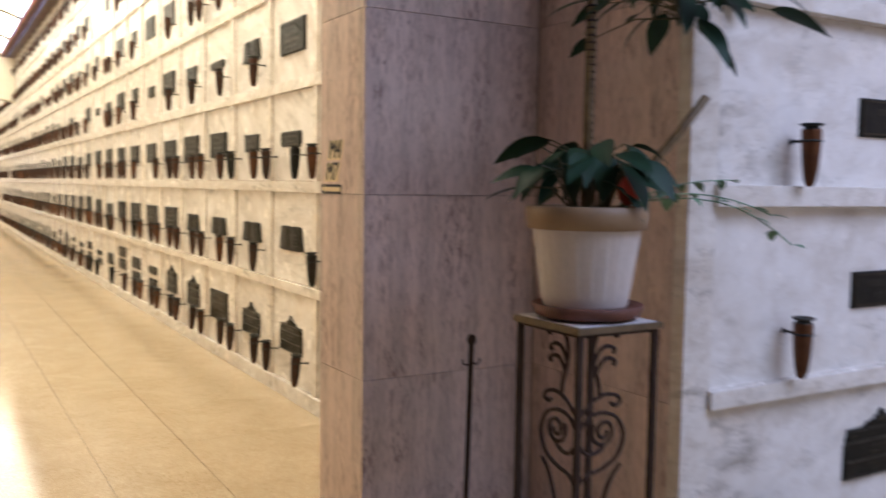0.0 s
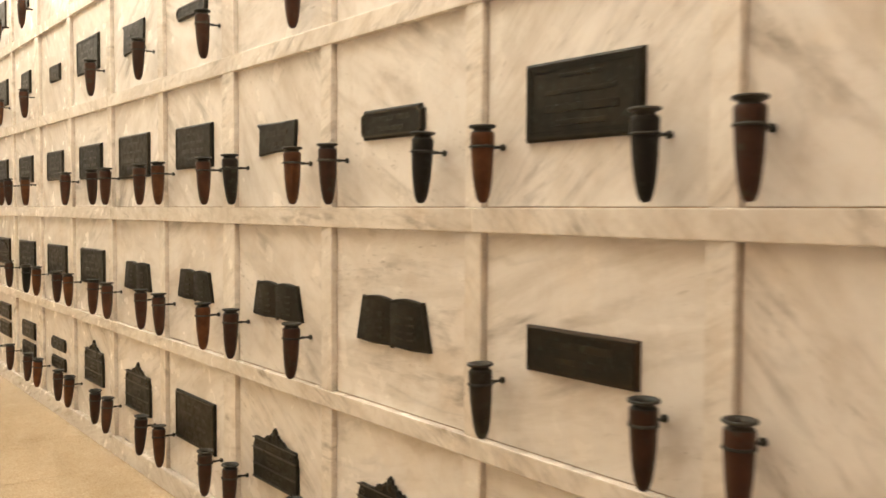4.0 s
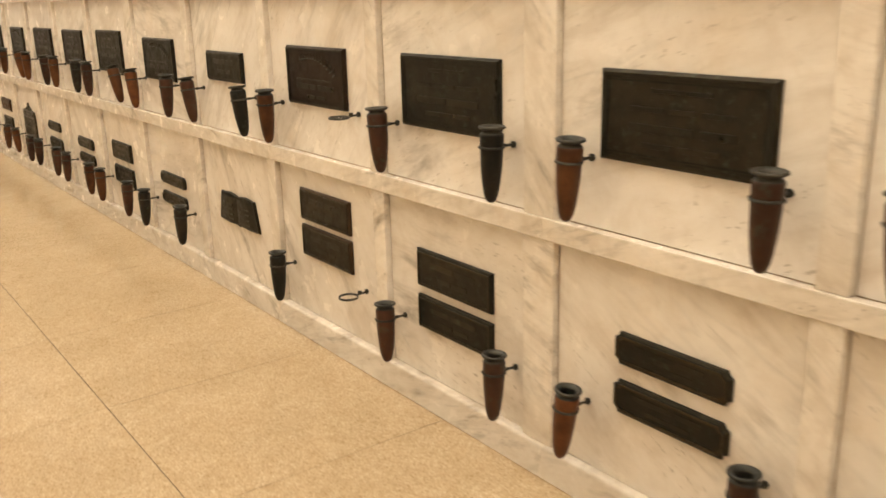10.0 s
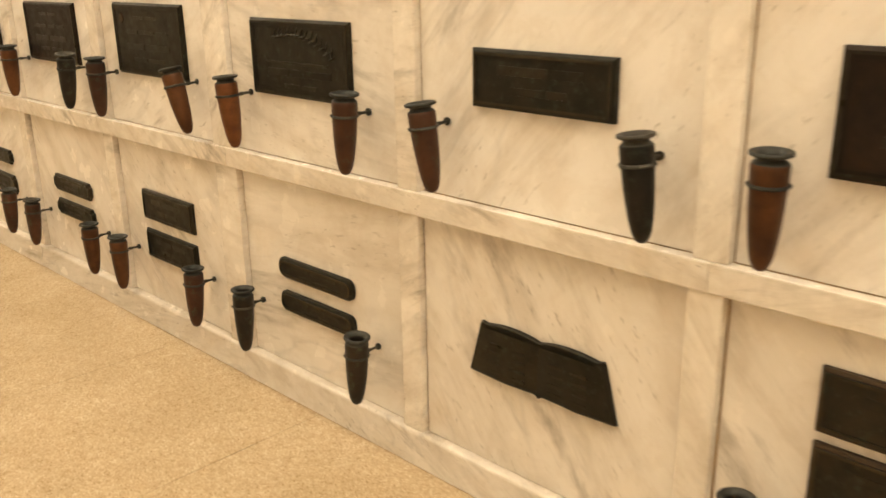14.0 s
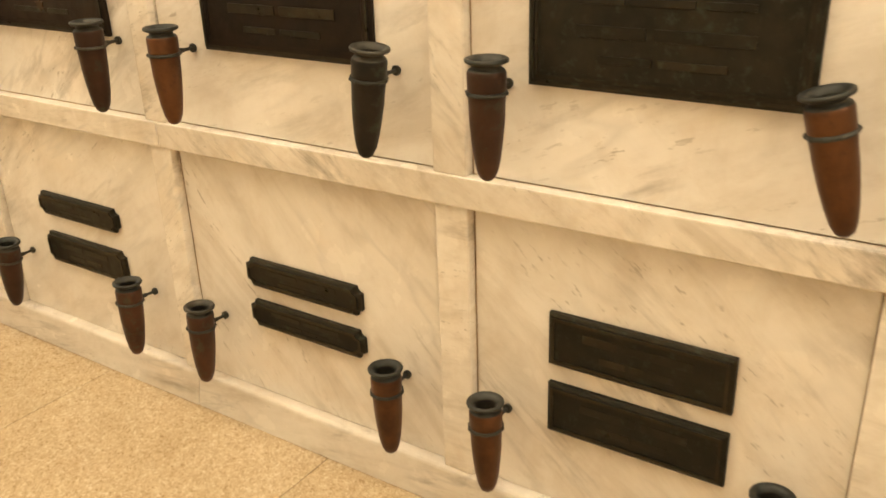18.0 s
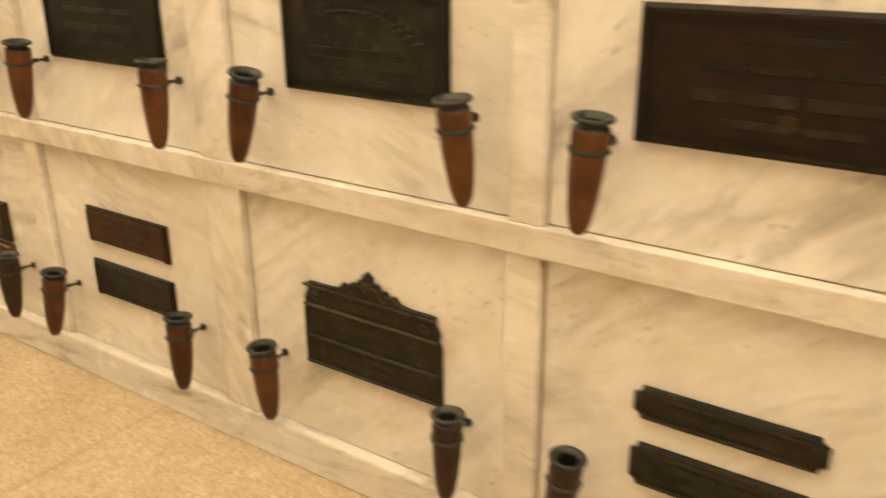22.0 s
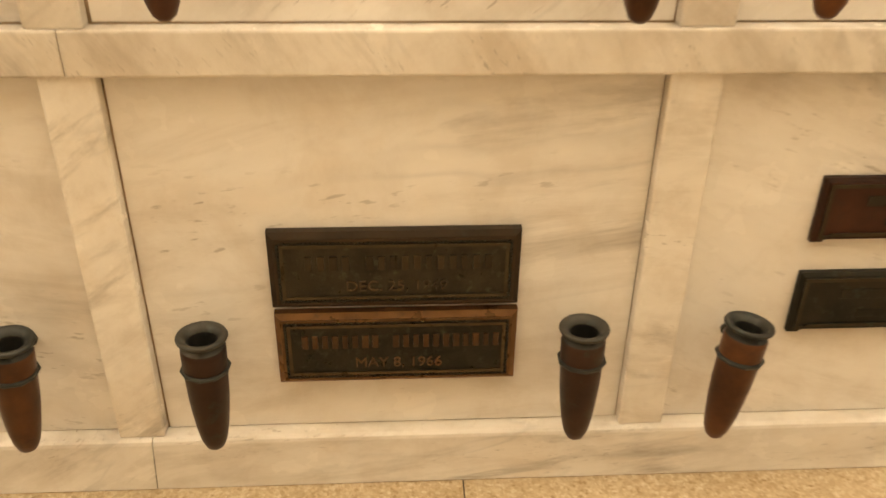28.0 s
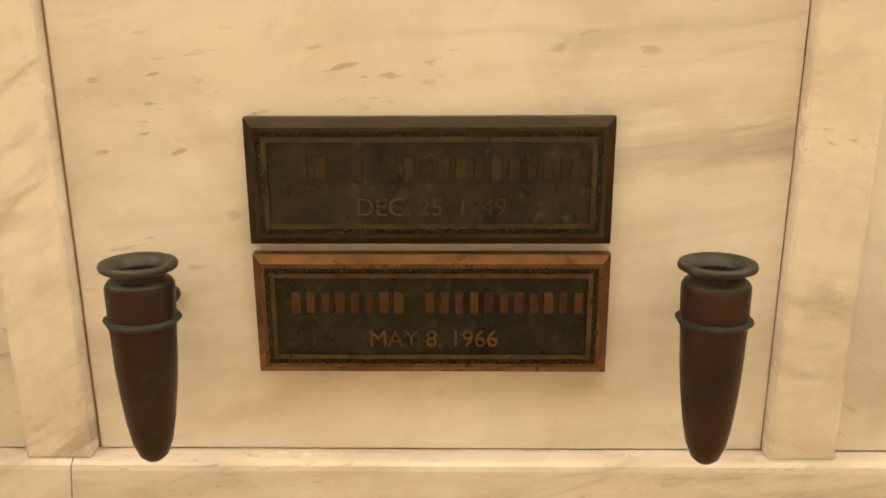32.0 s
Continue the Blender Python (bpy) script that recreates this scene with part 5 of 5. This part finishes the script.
letter_sign("M4", -14.962, 1.607, 0.132, 0.075, "tan plate with slanted black letters M4")
letter_sign("M7", -14.934, 1.5225, 0.126, 0.072, "tan plate with slanted black letters M7")
top = thing("wayfinding_sign", (-0.765, -14.927, 1.457), "black plate with a tan arrow", "sign")
part("plate", boxed(-0.003, 0.0005, -0.092, 0.092, -0.019, 0.019, bevel=0.001), M_BLACK, top)
bm = bmesh.new()
pts = [(0.086, 0.0), (0.054, 0.0145), (0.054, 0.0085), (-0.090, 0.0085), (-0.090, -0.0085), (0.054, -0.0085), (0.054, -0.0145)]
slab_of(pts, -0.0042, -0.002, 0.0005, bm)
part("arrow", bm, M_TAN, top, "tan arrow")

# ---- lobby crypt wall: vases and plaques ----
for row in (0, 1, 2, 3):
    m = Matrix.Translation((0.525, LOBBY_Y - STAND, RIM[row] - 0.015)) @ Matrix.Rotation(radians(90), 4, "Z")
    copy_thing(VASES[0], m)
for row, (zz, h, kind) in enumerate(((0.455, 0.20, "crested"), (1.10, 0.14, "plain"), (1.755, 0.145, "plain"), (2.43, 0.2, "plain"))):
    p = plaque(kind, 0, 0, 0.45, h, "dark bronze plaque on the lobby's crypt wall", seed=300 + row)
    p.matrix_basis = Matrix.Translation((1.13, LOBBY_Y + FACE, zz)) @ Matrix.Rotation(radians(90), 4, "Z")

# ---- wrought-iron plant stand with a potted plant ----
M_IRON = paint("brown_wrought_iron", (0.040, 0.024, 0.016), 0.7, 20.0, 0.35, 0.0, 0.2)
M_IRON.node_tree.nodes["Principled BSDF"].inputs["Specular IOR Level"].default_value = 0.2
M_WHITE = paint("off_white_plastic", (0.66, 0.60, 0.55), 0.45, 7.0, 0.07)
M_BAND = paint("tan_rim", (0.33, 0.22, 0.12), 0.5, 7.0, 0.1)
M_CLAY = paint("dirty_terracotta", (0.15, 0.058, 0.036), 0.6, 12.0, 0.45)
M_OLIVE = paint("olive_brown_bronze_edge", (0.15, 0.105, 0.055), 0.45, 14.0, 0.3, 0.3)
M_TILE = paint("white_stone_top", (0.72, 0.70, 0.68), 0.35, 5.0, 0.08)
M_SOIL = paint("potting_soil", (0.03, 0.02, 0.013), 0.9, 30.0, 0.4)
M_STEM = paint("green_brown_stem", (0.09, 0.08, 0.03), 0.6, 20.0, 0.3)
M_CANE = paint("brown_ringed_cane", (0.17, 0.115, 0.05), 0.6, 25.0, 0.3)
M_LEAF = paint("dark_green_leaf", (0.014, 0.042, 0.018), 0.55, 9.0, 0.35)
M_LEAF.node_tree.nodes["Principled BSDF"].inputs["Specular IOR Level"].default_value = 0.25
M_LEAF2 = paint("mid_green_leaf", (0.13, 0.24, 0.12), 0.42, 9.0, 0.35)
M_FLOWER = paint("coral_red_spathe", (0.75, 0.10, 0.06), 0.35, 9.0, 0.1)
SX, SY, SH, SS = -0.387, -16.02, 1.079, 0.144
stand = thing("plant_stand", (SX, SY, 0), "square brown wrought-iron plant stand with scrollwork and a stone top", "plant stand")
part("top", boxed(-SS - 0.004, SS + 0.004, -SS - 0.004, SS + 0.004, SH - 0.012, SH, bevel=0.002), M_TILE, stand, "white stone top")
for a in range(4):
    ob = part("top_edge", boxed(-SS - 0.018, SS + 0.0035, -SS - 0.018, -SS - 0.0045, SH - 0.022, SH - 0.002, bevel=0.002), M_OLIVE, stand, "olive-brown top edge")
    ob.matrix_basis = Matrix.Rotation(a * math.pi / 2, 4, "Z")
for sx in (-1, 1):
    for sy in (-1, 1):
        part("leg", boxed(sx * SS - 0.009, sx * SS + 0.009, sy * SS - 0.009, sy * SS + 0.009, 0.0, SH - 0.012, bevel=0.002), M_IRON, stand)
for z in (SH - 0.022, 0.12):
    for a in range(4):
        bm = boxed(-SS, SS, -SS - 0.006, -SS + 0.006, z - 0.010, z + 0.010, bevel=0.002)
        ob = part("rail", bm, M_IRON, stand)
        ob.matrix_basis = Matrix.Rotation(a * math.pi / 2, 4, "Z")


def on_face(points, face):
    """Points (distance from the front corner's leg, height below the top), laid on one of the stand's two front faces."""
    return [(-SS + a, -SS, SH - d) if face else (-SS, -SS + a, SH - d) for a, d in points]


def spiral(ca, cd, r0, r1, start, turns, n=26):
    return [(ca + (r0 + (r1 - r0) * i / n) * math.cos(start + turns * 2 * math.pi * i / n), cd - (r0 + (r1 - r0) * i / n) * math.sin(start + turns * 2 * math.pi * i / n)) for i in range(n + 1)]


def bow(*through_points):
    """A smooth line through a few points."""
    pts = [Vector(p) for p in through_points]
    ends = [pts[0]] + pts + [pts[-1]]
    out = []
    for p0, p1, p2, p3 in zip(ends, ends[1:], ends[2:], ends[3:]):
        for u in (0, 0.25, 0.5, 0.75):
            out.append(0.5 * (2 * p1 + (p2 - p0) * u + (2 * p0 - 5 * p1 + 4 * p2 - p3) * u * u + (3 * p1 - p0 - 3 * p2 + p3) * u ** 3))
    return [tuple(p) for p in out] + [tuple(pts[-1])]


for face in (0, 1):
    for line in (spiral(0.134, 0.022, 0.007, 0.017, 3.4, -0.75, 12) + bow((0.124, 0.008), (0.092, 0.010), (0.066, 0.030), (0.051, 0.067), (0.056, 0.120), (0.072, 0.165), (0.078, 0.215)),
                 bow((0.056, 0.105), (0.078, 0.072), (0.105, 0.062), (0.132, 0.072), (0.126, 0.086)),
                 bow((0.062, 0.140), (0.085, 0.106), (0.110, 0.098), (0.134, 0.108), (0.128, 0.121)),
                 bow((0.010, 0.262), (0.046, 0.226), (0.095, 0.205), (0.145, 0.212), (0.158, 0.232), (0.138, 0.242), (0.122, 0.232)),
                 bow((0.010, 0.300), (0.040, 0.268), (0.092, 0.258), (0.148, 0.280), (0.174, 0.335), (0.150, 0.395), (0.095, 0.425), (0.035, 0.440), (0.010, 0.462)),
                 spiral(0.098, 0.315, 0.046, 0.012, 2.6, 1.6),
                 bow((0.010, 0.350), (0.040, 0.378), (0.080, 0.372), (0.105, 0.350)),
                 [(0.165 - 0.10 * u ** 0.6, 0.42 + 0.22 * u) for u in np.linspace(0, 1, 10)],
                 spiral(0.080, 0.605, 0.058, 0.012, -1.6, -1.8),
                 [(0.020 + 0.09 * math.sin(3.0 * u), 0.63 + 0.24 * u) for u in np.linspace(0, 1, 10)]):
        part("scroll", tube(on_face(line, face), 0.0062, 6), M_IRON, stand)

saucer = tagged(part("plant_saucer", lathe([(0.0, SH + 0.002), (0.125, SH + 0.002), (0.158, SH + 0.012), (0.172, SH + 0.044), (0.166, SH + 0.047), (0.150, SH + 0.034), (0.0, SH + 0.0345)], 32), M_CLAY, smooth=True, at=(SX, SY, 0)), "terracotta saucer on the plant stand", "saucer")
PB = SH + 0.036
pot = thing("plant_pot", (SX - 0.010, SY, PB), "ribbed off-white plastic pot with a tan rim", "flower pot")
pot_body = part("body", lathe([(0.0, 0.0), (0.124, 0.0), (0.130, 0.012), (0.165, 0.240), (0.168, 0.246)], 40), M_WHITE, pot, smooth=True)
part("rim", lathe([(0.166, 0.236), (0.182, 0.238), (0.186, 0.282), (0.184, 0.304), (0.178, 0.306), (0.174, 0.286), (0.168, 0.272)], 40), M_BAND, pot, "tan rim", smooth=True)
rib = mesh_of(boxed(-0.006, 0.006, -0.004, 0.004, -0.10, 0.10, bevel=0.003), "rib")
rib.materials.append(M_WHITE)
for i in range(22):
    a = 2 * math.pi * i / 22
    ob = put("rib", rib, None, pot_body)
    ob.matrix_basis = Matrix.Rotation(a, 4, "Z") @ Matrix.Translation((0, -0.1448, 0.13)) @ Matrix.Rotation(0.152, 4, "X")
part("soil", lathe([(0.0, 0.285), (0.10, 0.286), (0.174, 0.280)], 24), M_SOIL, pot)


def leaf_mesh(length, width, curl=0.25, fold=0.2, n=6):
    """A pointed leaf along +x that droops towards its tip."""
    bm = bmesh.new()
    rows = []
    for i in range(n + 1):
        u = i / n
        half = width / 2 * (math.sin(math.pi * min(1, u ** 0.75)) ** 0.9 if 0 < u < 1 else 0.02)
        z = -curl * length * u * u
        x = length * (u - 0.12 * curl * u * u)
        rows.append([bm.verts.new((x, s * half, z + abs(s) * fold * half)) for s in (-1, 0, 1)])
    for a, b in zip(rows, rows[1:]):
        for j in (0, 1):
            bm.faces.new((a[j], a[j + 1], b[j + 1], b[j]))
    return mesh_of(bm, "leaf", True)


LEAVES = [leaf_mesh(0.155, 0.072, 0.25), leaf_mesh(0.13, 0.058, 0.45), leaf_mesh(0.105, 0.052, 0.15), leaf_mesh(0.20, 0.062, 0.3)]
LEAVES_B = [leaf_mesh(0.052, 0.036, 0.2), leaf_mesh(0.042, 0.030, 0.3)]
for me in LEAVES:
    me.materials.append(M_LEAF)
for me in LEAVES_B:
    me.materials.append(M_LEAF2)
lr = random.Random(31)
PT = PB + 0.285


def sprout(parent, base, direction, reach, meshes, height, droop=0.0, stem=0.004):
    """A stem from base with a leaf at its end."""
    b = Vector(base)
    tip = b + Vector((math.cos(direction) * reach, math.sin(direction) * reach, height))
    mid = (b + tip) / 2 + Vector((0, 0, abs(height) * 0.25 + 0.02))
    part("stem", tube([b, mid, tip], stem, 5, taper=stem * 0.6), M_STEM, parent)
    ob = put("leaf", lr.choice(meshes), None, parent)
    ob.matrix_basis = Matrix.Translation(tip) @ Matrix.Rotation(direction + lr.uniform(-0.4, 0.4), 4, "Z") @ Matrix.Rotation(droop + lr.uniform(-0.25, 0.35), 4, "Y") @ Matrix.Rotation(lr.uniform(-0.5, 0.5), 4, "X")


low = thing("flowering_plant", (SX, SY, PT), "low dark green leafy plant with one coral-red flower", "plant")
for i in range(34):
    a = i * 2.4 + lr.uniform(-0.3, 0.3)
    sprout(low, (0.05 * math.cos(a), 0.05 * math.sin(a), 0.0), a, lr.uniform(0.03, 0.15), LEAVES[:3], lr.uniform(0.07, 0.21), lr.uniform(0.0, 0.5))
BROAD = [leaf_mesh(0.20, 0.105, 0.2, 0.15), leaf_mesh(0.16, 0.09, 0.35, 0.15)]
for me in BROAD:
    me.materials.append(M_LEAF)
for a, reach, up, droop in ((2.45, 0.12, 0.20, 0.1), (2.9, 0.10, 0.13, 0.5), (3.6, 0.08, 0.16, 0.7), (4.4, 0.09, 0.17, 0.9), (5.0, 0.10, 0.14, 0.8), (5.6, 0.10, 0.19, 0.5), (1.6, 0.08, 0.2, 0.3)):
    sprout(low, (0, 0, 0.02), a, reach, BROAD, up, droop)
sprout(low, (0, 0, 0.02), 2.30, 0.13, LEAVES[:1], 0.19, 0.15)
bm = leaf_mesh(0.10, 0.07, -0.1, 0.5)
bm.materials.append(M_FLOWER)
ob = put("flower", bm, None, low, label="coral-red spathe")
ob.matrix_basis = Matrix.Translation((0.050, -0.110, 0.022)) @ Matrix.Rotation(1.2, 4, "Z") @ Matrix.Rotation(-1.45, 4, "Y")

tall = thing("cane_plant", (SX, SY, PT), "tall ringed cane plant with drooping strap leaves", "plant")
bm = tube([(0.0, 0.02, 0), (0.004, 0.02, 0.35), (0.01, 0.025, 0.75), (0.03, 0.03, 1.30)], 0.0155, 10)
part("cane", bm, M_CANE, tall, "brown ringed cane", smooth=True)
rings = bmesh.new()
for i in range(56):
    z = 0.03 + i * 0.022
    lathe([(0.0150, z - 0.0035), (0.0172, z), (0.0150, z + 0.0035)], 10, rings, Matrix.Translation((0.004 + 0.006 * z, 0.021, 0)))
part("ringed_bark", rings, M_SOIL, tall)
bm = tube([(0.09, -0.02, -0.02), (0.17, -0.05, 0.12), (0.270, -0.095, 0.250), (0.340, -0.135, 0.360)], 0.014, 10)
part("cut_cane", bm, M_CANE, tall, "bare sawn-off cane", smooth=True)
bm = tube([(0.012, 0.025, 0.70), (0.10, -0.02, 0.78), (0.18, -0.06, 0.76), (0.25, -0.095, 0.64)], 0.008, 8)
part("cane", bm, M_STEM, tall)
for cx, cy, cz, n in ((0.25, -0.095, 0.60, 60), (0.03, 0.03, 1.28, 22)):
    for i in range(n):
        a = i * 2.4 + lr.uniform(-0.3, 0.3)
        sprout(tall, (cx, cy, cz + lr.uniform(-0.03, 0.10)), a, lr.uniform(0.03, 0.30), LEAVES, lr.uniform(-0.04, 0.12), lr.uniform(-0.1, 0.6), 0.003)
vine = thing("trailing_vine", (SX, SY, PT), "thin pale green trailing vine over the pot's rim", "plant")
for k, (a, reach, fall) in enumerate(((-0.35, 0.48, -0.03), (-0.15, 0.40, 0.08), (-0.5, 0.54, -0.12))):
    pts = [Vector((math.cos(a) * reach * u, math.sin(a) * reach * u + 0.02 * math.sin(5 * u + k), 0.05 * math.sin(3 * u) + fall * u * u)) + Vector((0.10, -0.04, 0.02)) for u in np.linspace(0, 1, 9)]
    part("stem", tube(pts, 0.0022, 5), M_LEAF2, vine)
    for i, p in enumerate(pts[1:]):
        ob = put("leaf", lr.choice(LEAVES_B), None, vine)
        ob.matrix_basis = Matrix.Translation(p) @ Matrix.Rotation(a + lr.uniform(-1.4, 1.4), 4, "Z") @ Matrix.Rotation(lr.uniform(-0.2, 0.9), 4, "Y")

# thin iron hook stand by the pillar
hook = thing("hook_stand", (-0.505, -15.55, 0), "thin black iron rod stand with a ball finial and small hooks", "stand")
part("rod", tube([(-0.022, 0, 0.0), (0, 0, 0.93)], 0.0092, 8), M_IRON, hook)
part("finial", lathe([(0.0, 0.925), (0.012, 0.93), (0.017, 0.944), (0.012, 0.958), (0.0, 0.964)], 14), M_IRON, hook, smooth=True)
for s in (-1, 1):
    part("hook", tube([(0, 0, 0.862), (s * 0.02, 0, 0.856), (s * 0.034, 0, 0.862), (s * 0.037, 0, 0.876)], 0.0035, 6), M_IRON, hook)
part("foot", lathe([(0.0, 0.0), (0.09, 0.0), (0.09, 0.006), (0.02, 0.014), (0.0, 0.016)], 20, turn=Matrix.Translation((-0.022, 0, 0))), M_IRON, hook)

# ---- far end: fern in a footed pot between two chairs ----
M_WOOD = paint("dark_wood", (0.05, 0.025, 0.014), 0.45, 12.0, 0.3)
M_FERN = paint("fern_green", (0.017, 0.048, 0.016), 0.5, 9.0, 0.35)
PX, PY = -1.80, 9.5
planter = thing("footed_planter", (PX, PY, 0), "dark footed planter standing on the corridor floor", "planter")
part("bowl", lathe([(0.0, 0.15), (0.15, 0.15), (0.20, 0.17), (0.245, 0.26), (0.265, 0.42), (0.27, 0.52), (0.305, 0.54), (0.305, 0.585), (0.27, 0.59), (0.25, 0.54), (0.0, 0.54)], 24), M_BLACK, planter, smooth=True)
for i in range(3):
    a = 2.1 * i + 0.5
    part("foot", tube([(0.15 * math.cos(a), 0.15 * math.sin(a), 0.19), (0.24 * math.cos(a), 0.24 * math.sin(a), 0.12), (0.21 * math.cos(a), 0.21 * math.sin(a), 0.04), (0.27 * math.cos(a), 0.27 * math.sin(a), 0.0)], 0.032, 6), M_BLACK, planter)
fern = thing("fern", (PX, PY, 0.54), "bushy dark green fern with a drooping branch in the planter", "plant")


def frond(a, reach, up, fall):
    bm = bmesh.new()
    pts = [Vector((math.cos(a) * reach * u, math.sin(a) * reach * u, up * math.sin(u * 2.1) - fall * u * u)) for u in np.linspace(0, 1, 9)]
    tube(pts, 0.005, 4, bm)
    side = Vector((-math.sin(a), math.cos(a), 0))
    for j in range(2, 9):
        size = 0.12 * math.sin(math.pi * (j / 9.5)) + 0.045
        for s in (-1, 1):
            p = pts[j]
            q = p + side * s * size + Vector((0, 0, lr.uniform(-0.5, 0.5) * size))
            w = (pts[j] - pts[j - 1]).normalized() * 0.040
            bm.faces.new([bm.verts.new(v) for v in (p - w, (p + q) / 2 - w * 0.9, q, (p + q) / 2 + w * 1.1, p + w)])
    part("frond", bm, M_FERN, fern)


for i in range(46):
    frond(i * 2.4, lr.uniform(0.15, 0.62), lr.uniform(0.30, 0.78), lr.uniform(0.0, 0.25))
for i in range(9):
    frond(3.1 + lr.uniform(-0.35, 0.35), lr.uniform(0.70, 1.08), lr.uniform(0.05, 0.30), lr.uniform(0.15, 0.45))


def chair(at, label):
    top = thing("side_chair", at, label, "chair", "chairs at the planter")
    part("seat", boxed(-0.22, 0.22, -0.22, 0.22, 0.43, 0.47, bevel=0.012), M_WOOD, top)
    for sx in (-1, 1):
        part("leg", tube([(sx * 0.19, -0.19, 0), (sx * 0.19, -0.19, 0.43)], 0.016, 6), M_WOOD, top)
        part("leg", tube([(sx * 0.19, 0.22, 0), (sx * 0.19, 0.19, 0.45), (sx * 0.19, 0.26, 0.98)], 0.016, 6), M_WOOD, top)
    for z in (0.62, 0.78, 0.94):
        part("back_rail", boxed(-0.19, 0.19, 0.20 + (z - 0.45) * 0.12, 0.225 + (z - 0.45) * 0.12, z - 0.025, z + 0.025, bevel=0.006), M_WOOD, top)
    for y in (-0.19, 0.2):
        part("stretcher", tube([(-0.19, y, 0.18), (0.19, y, 0.18)], 0.010, 6), M_WOOD, top)
    return top


c1 = chair(pose(PX + 0.60, PY + 0.12, 0, 0, 0, -68), "dark wooden ladder-back chair beside the planter")
copy_thing(c1, pose(PX - 0.72, PY + 0.3, 0, 0, 0, 40))
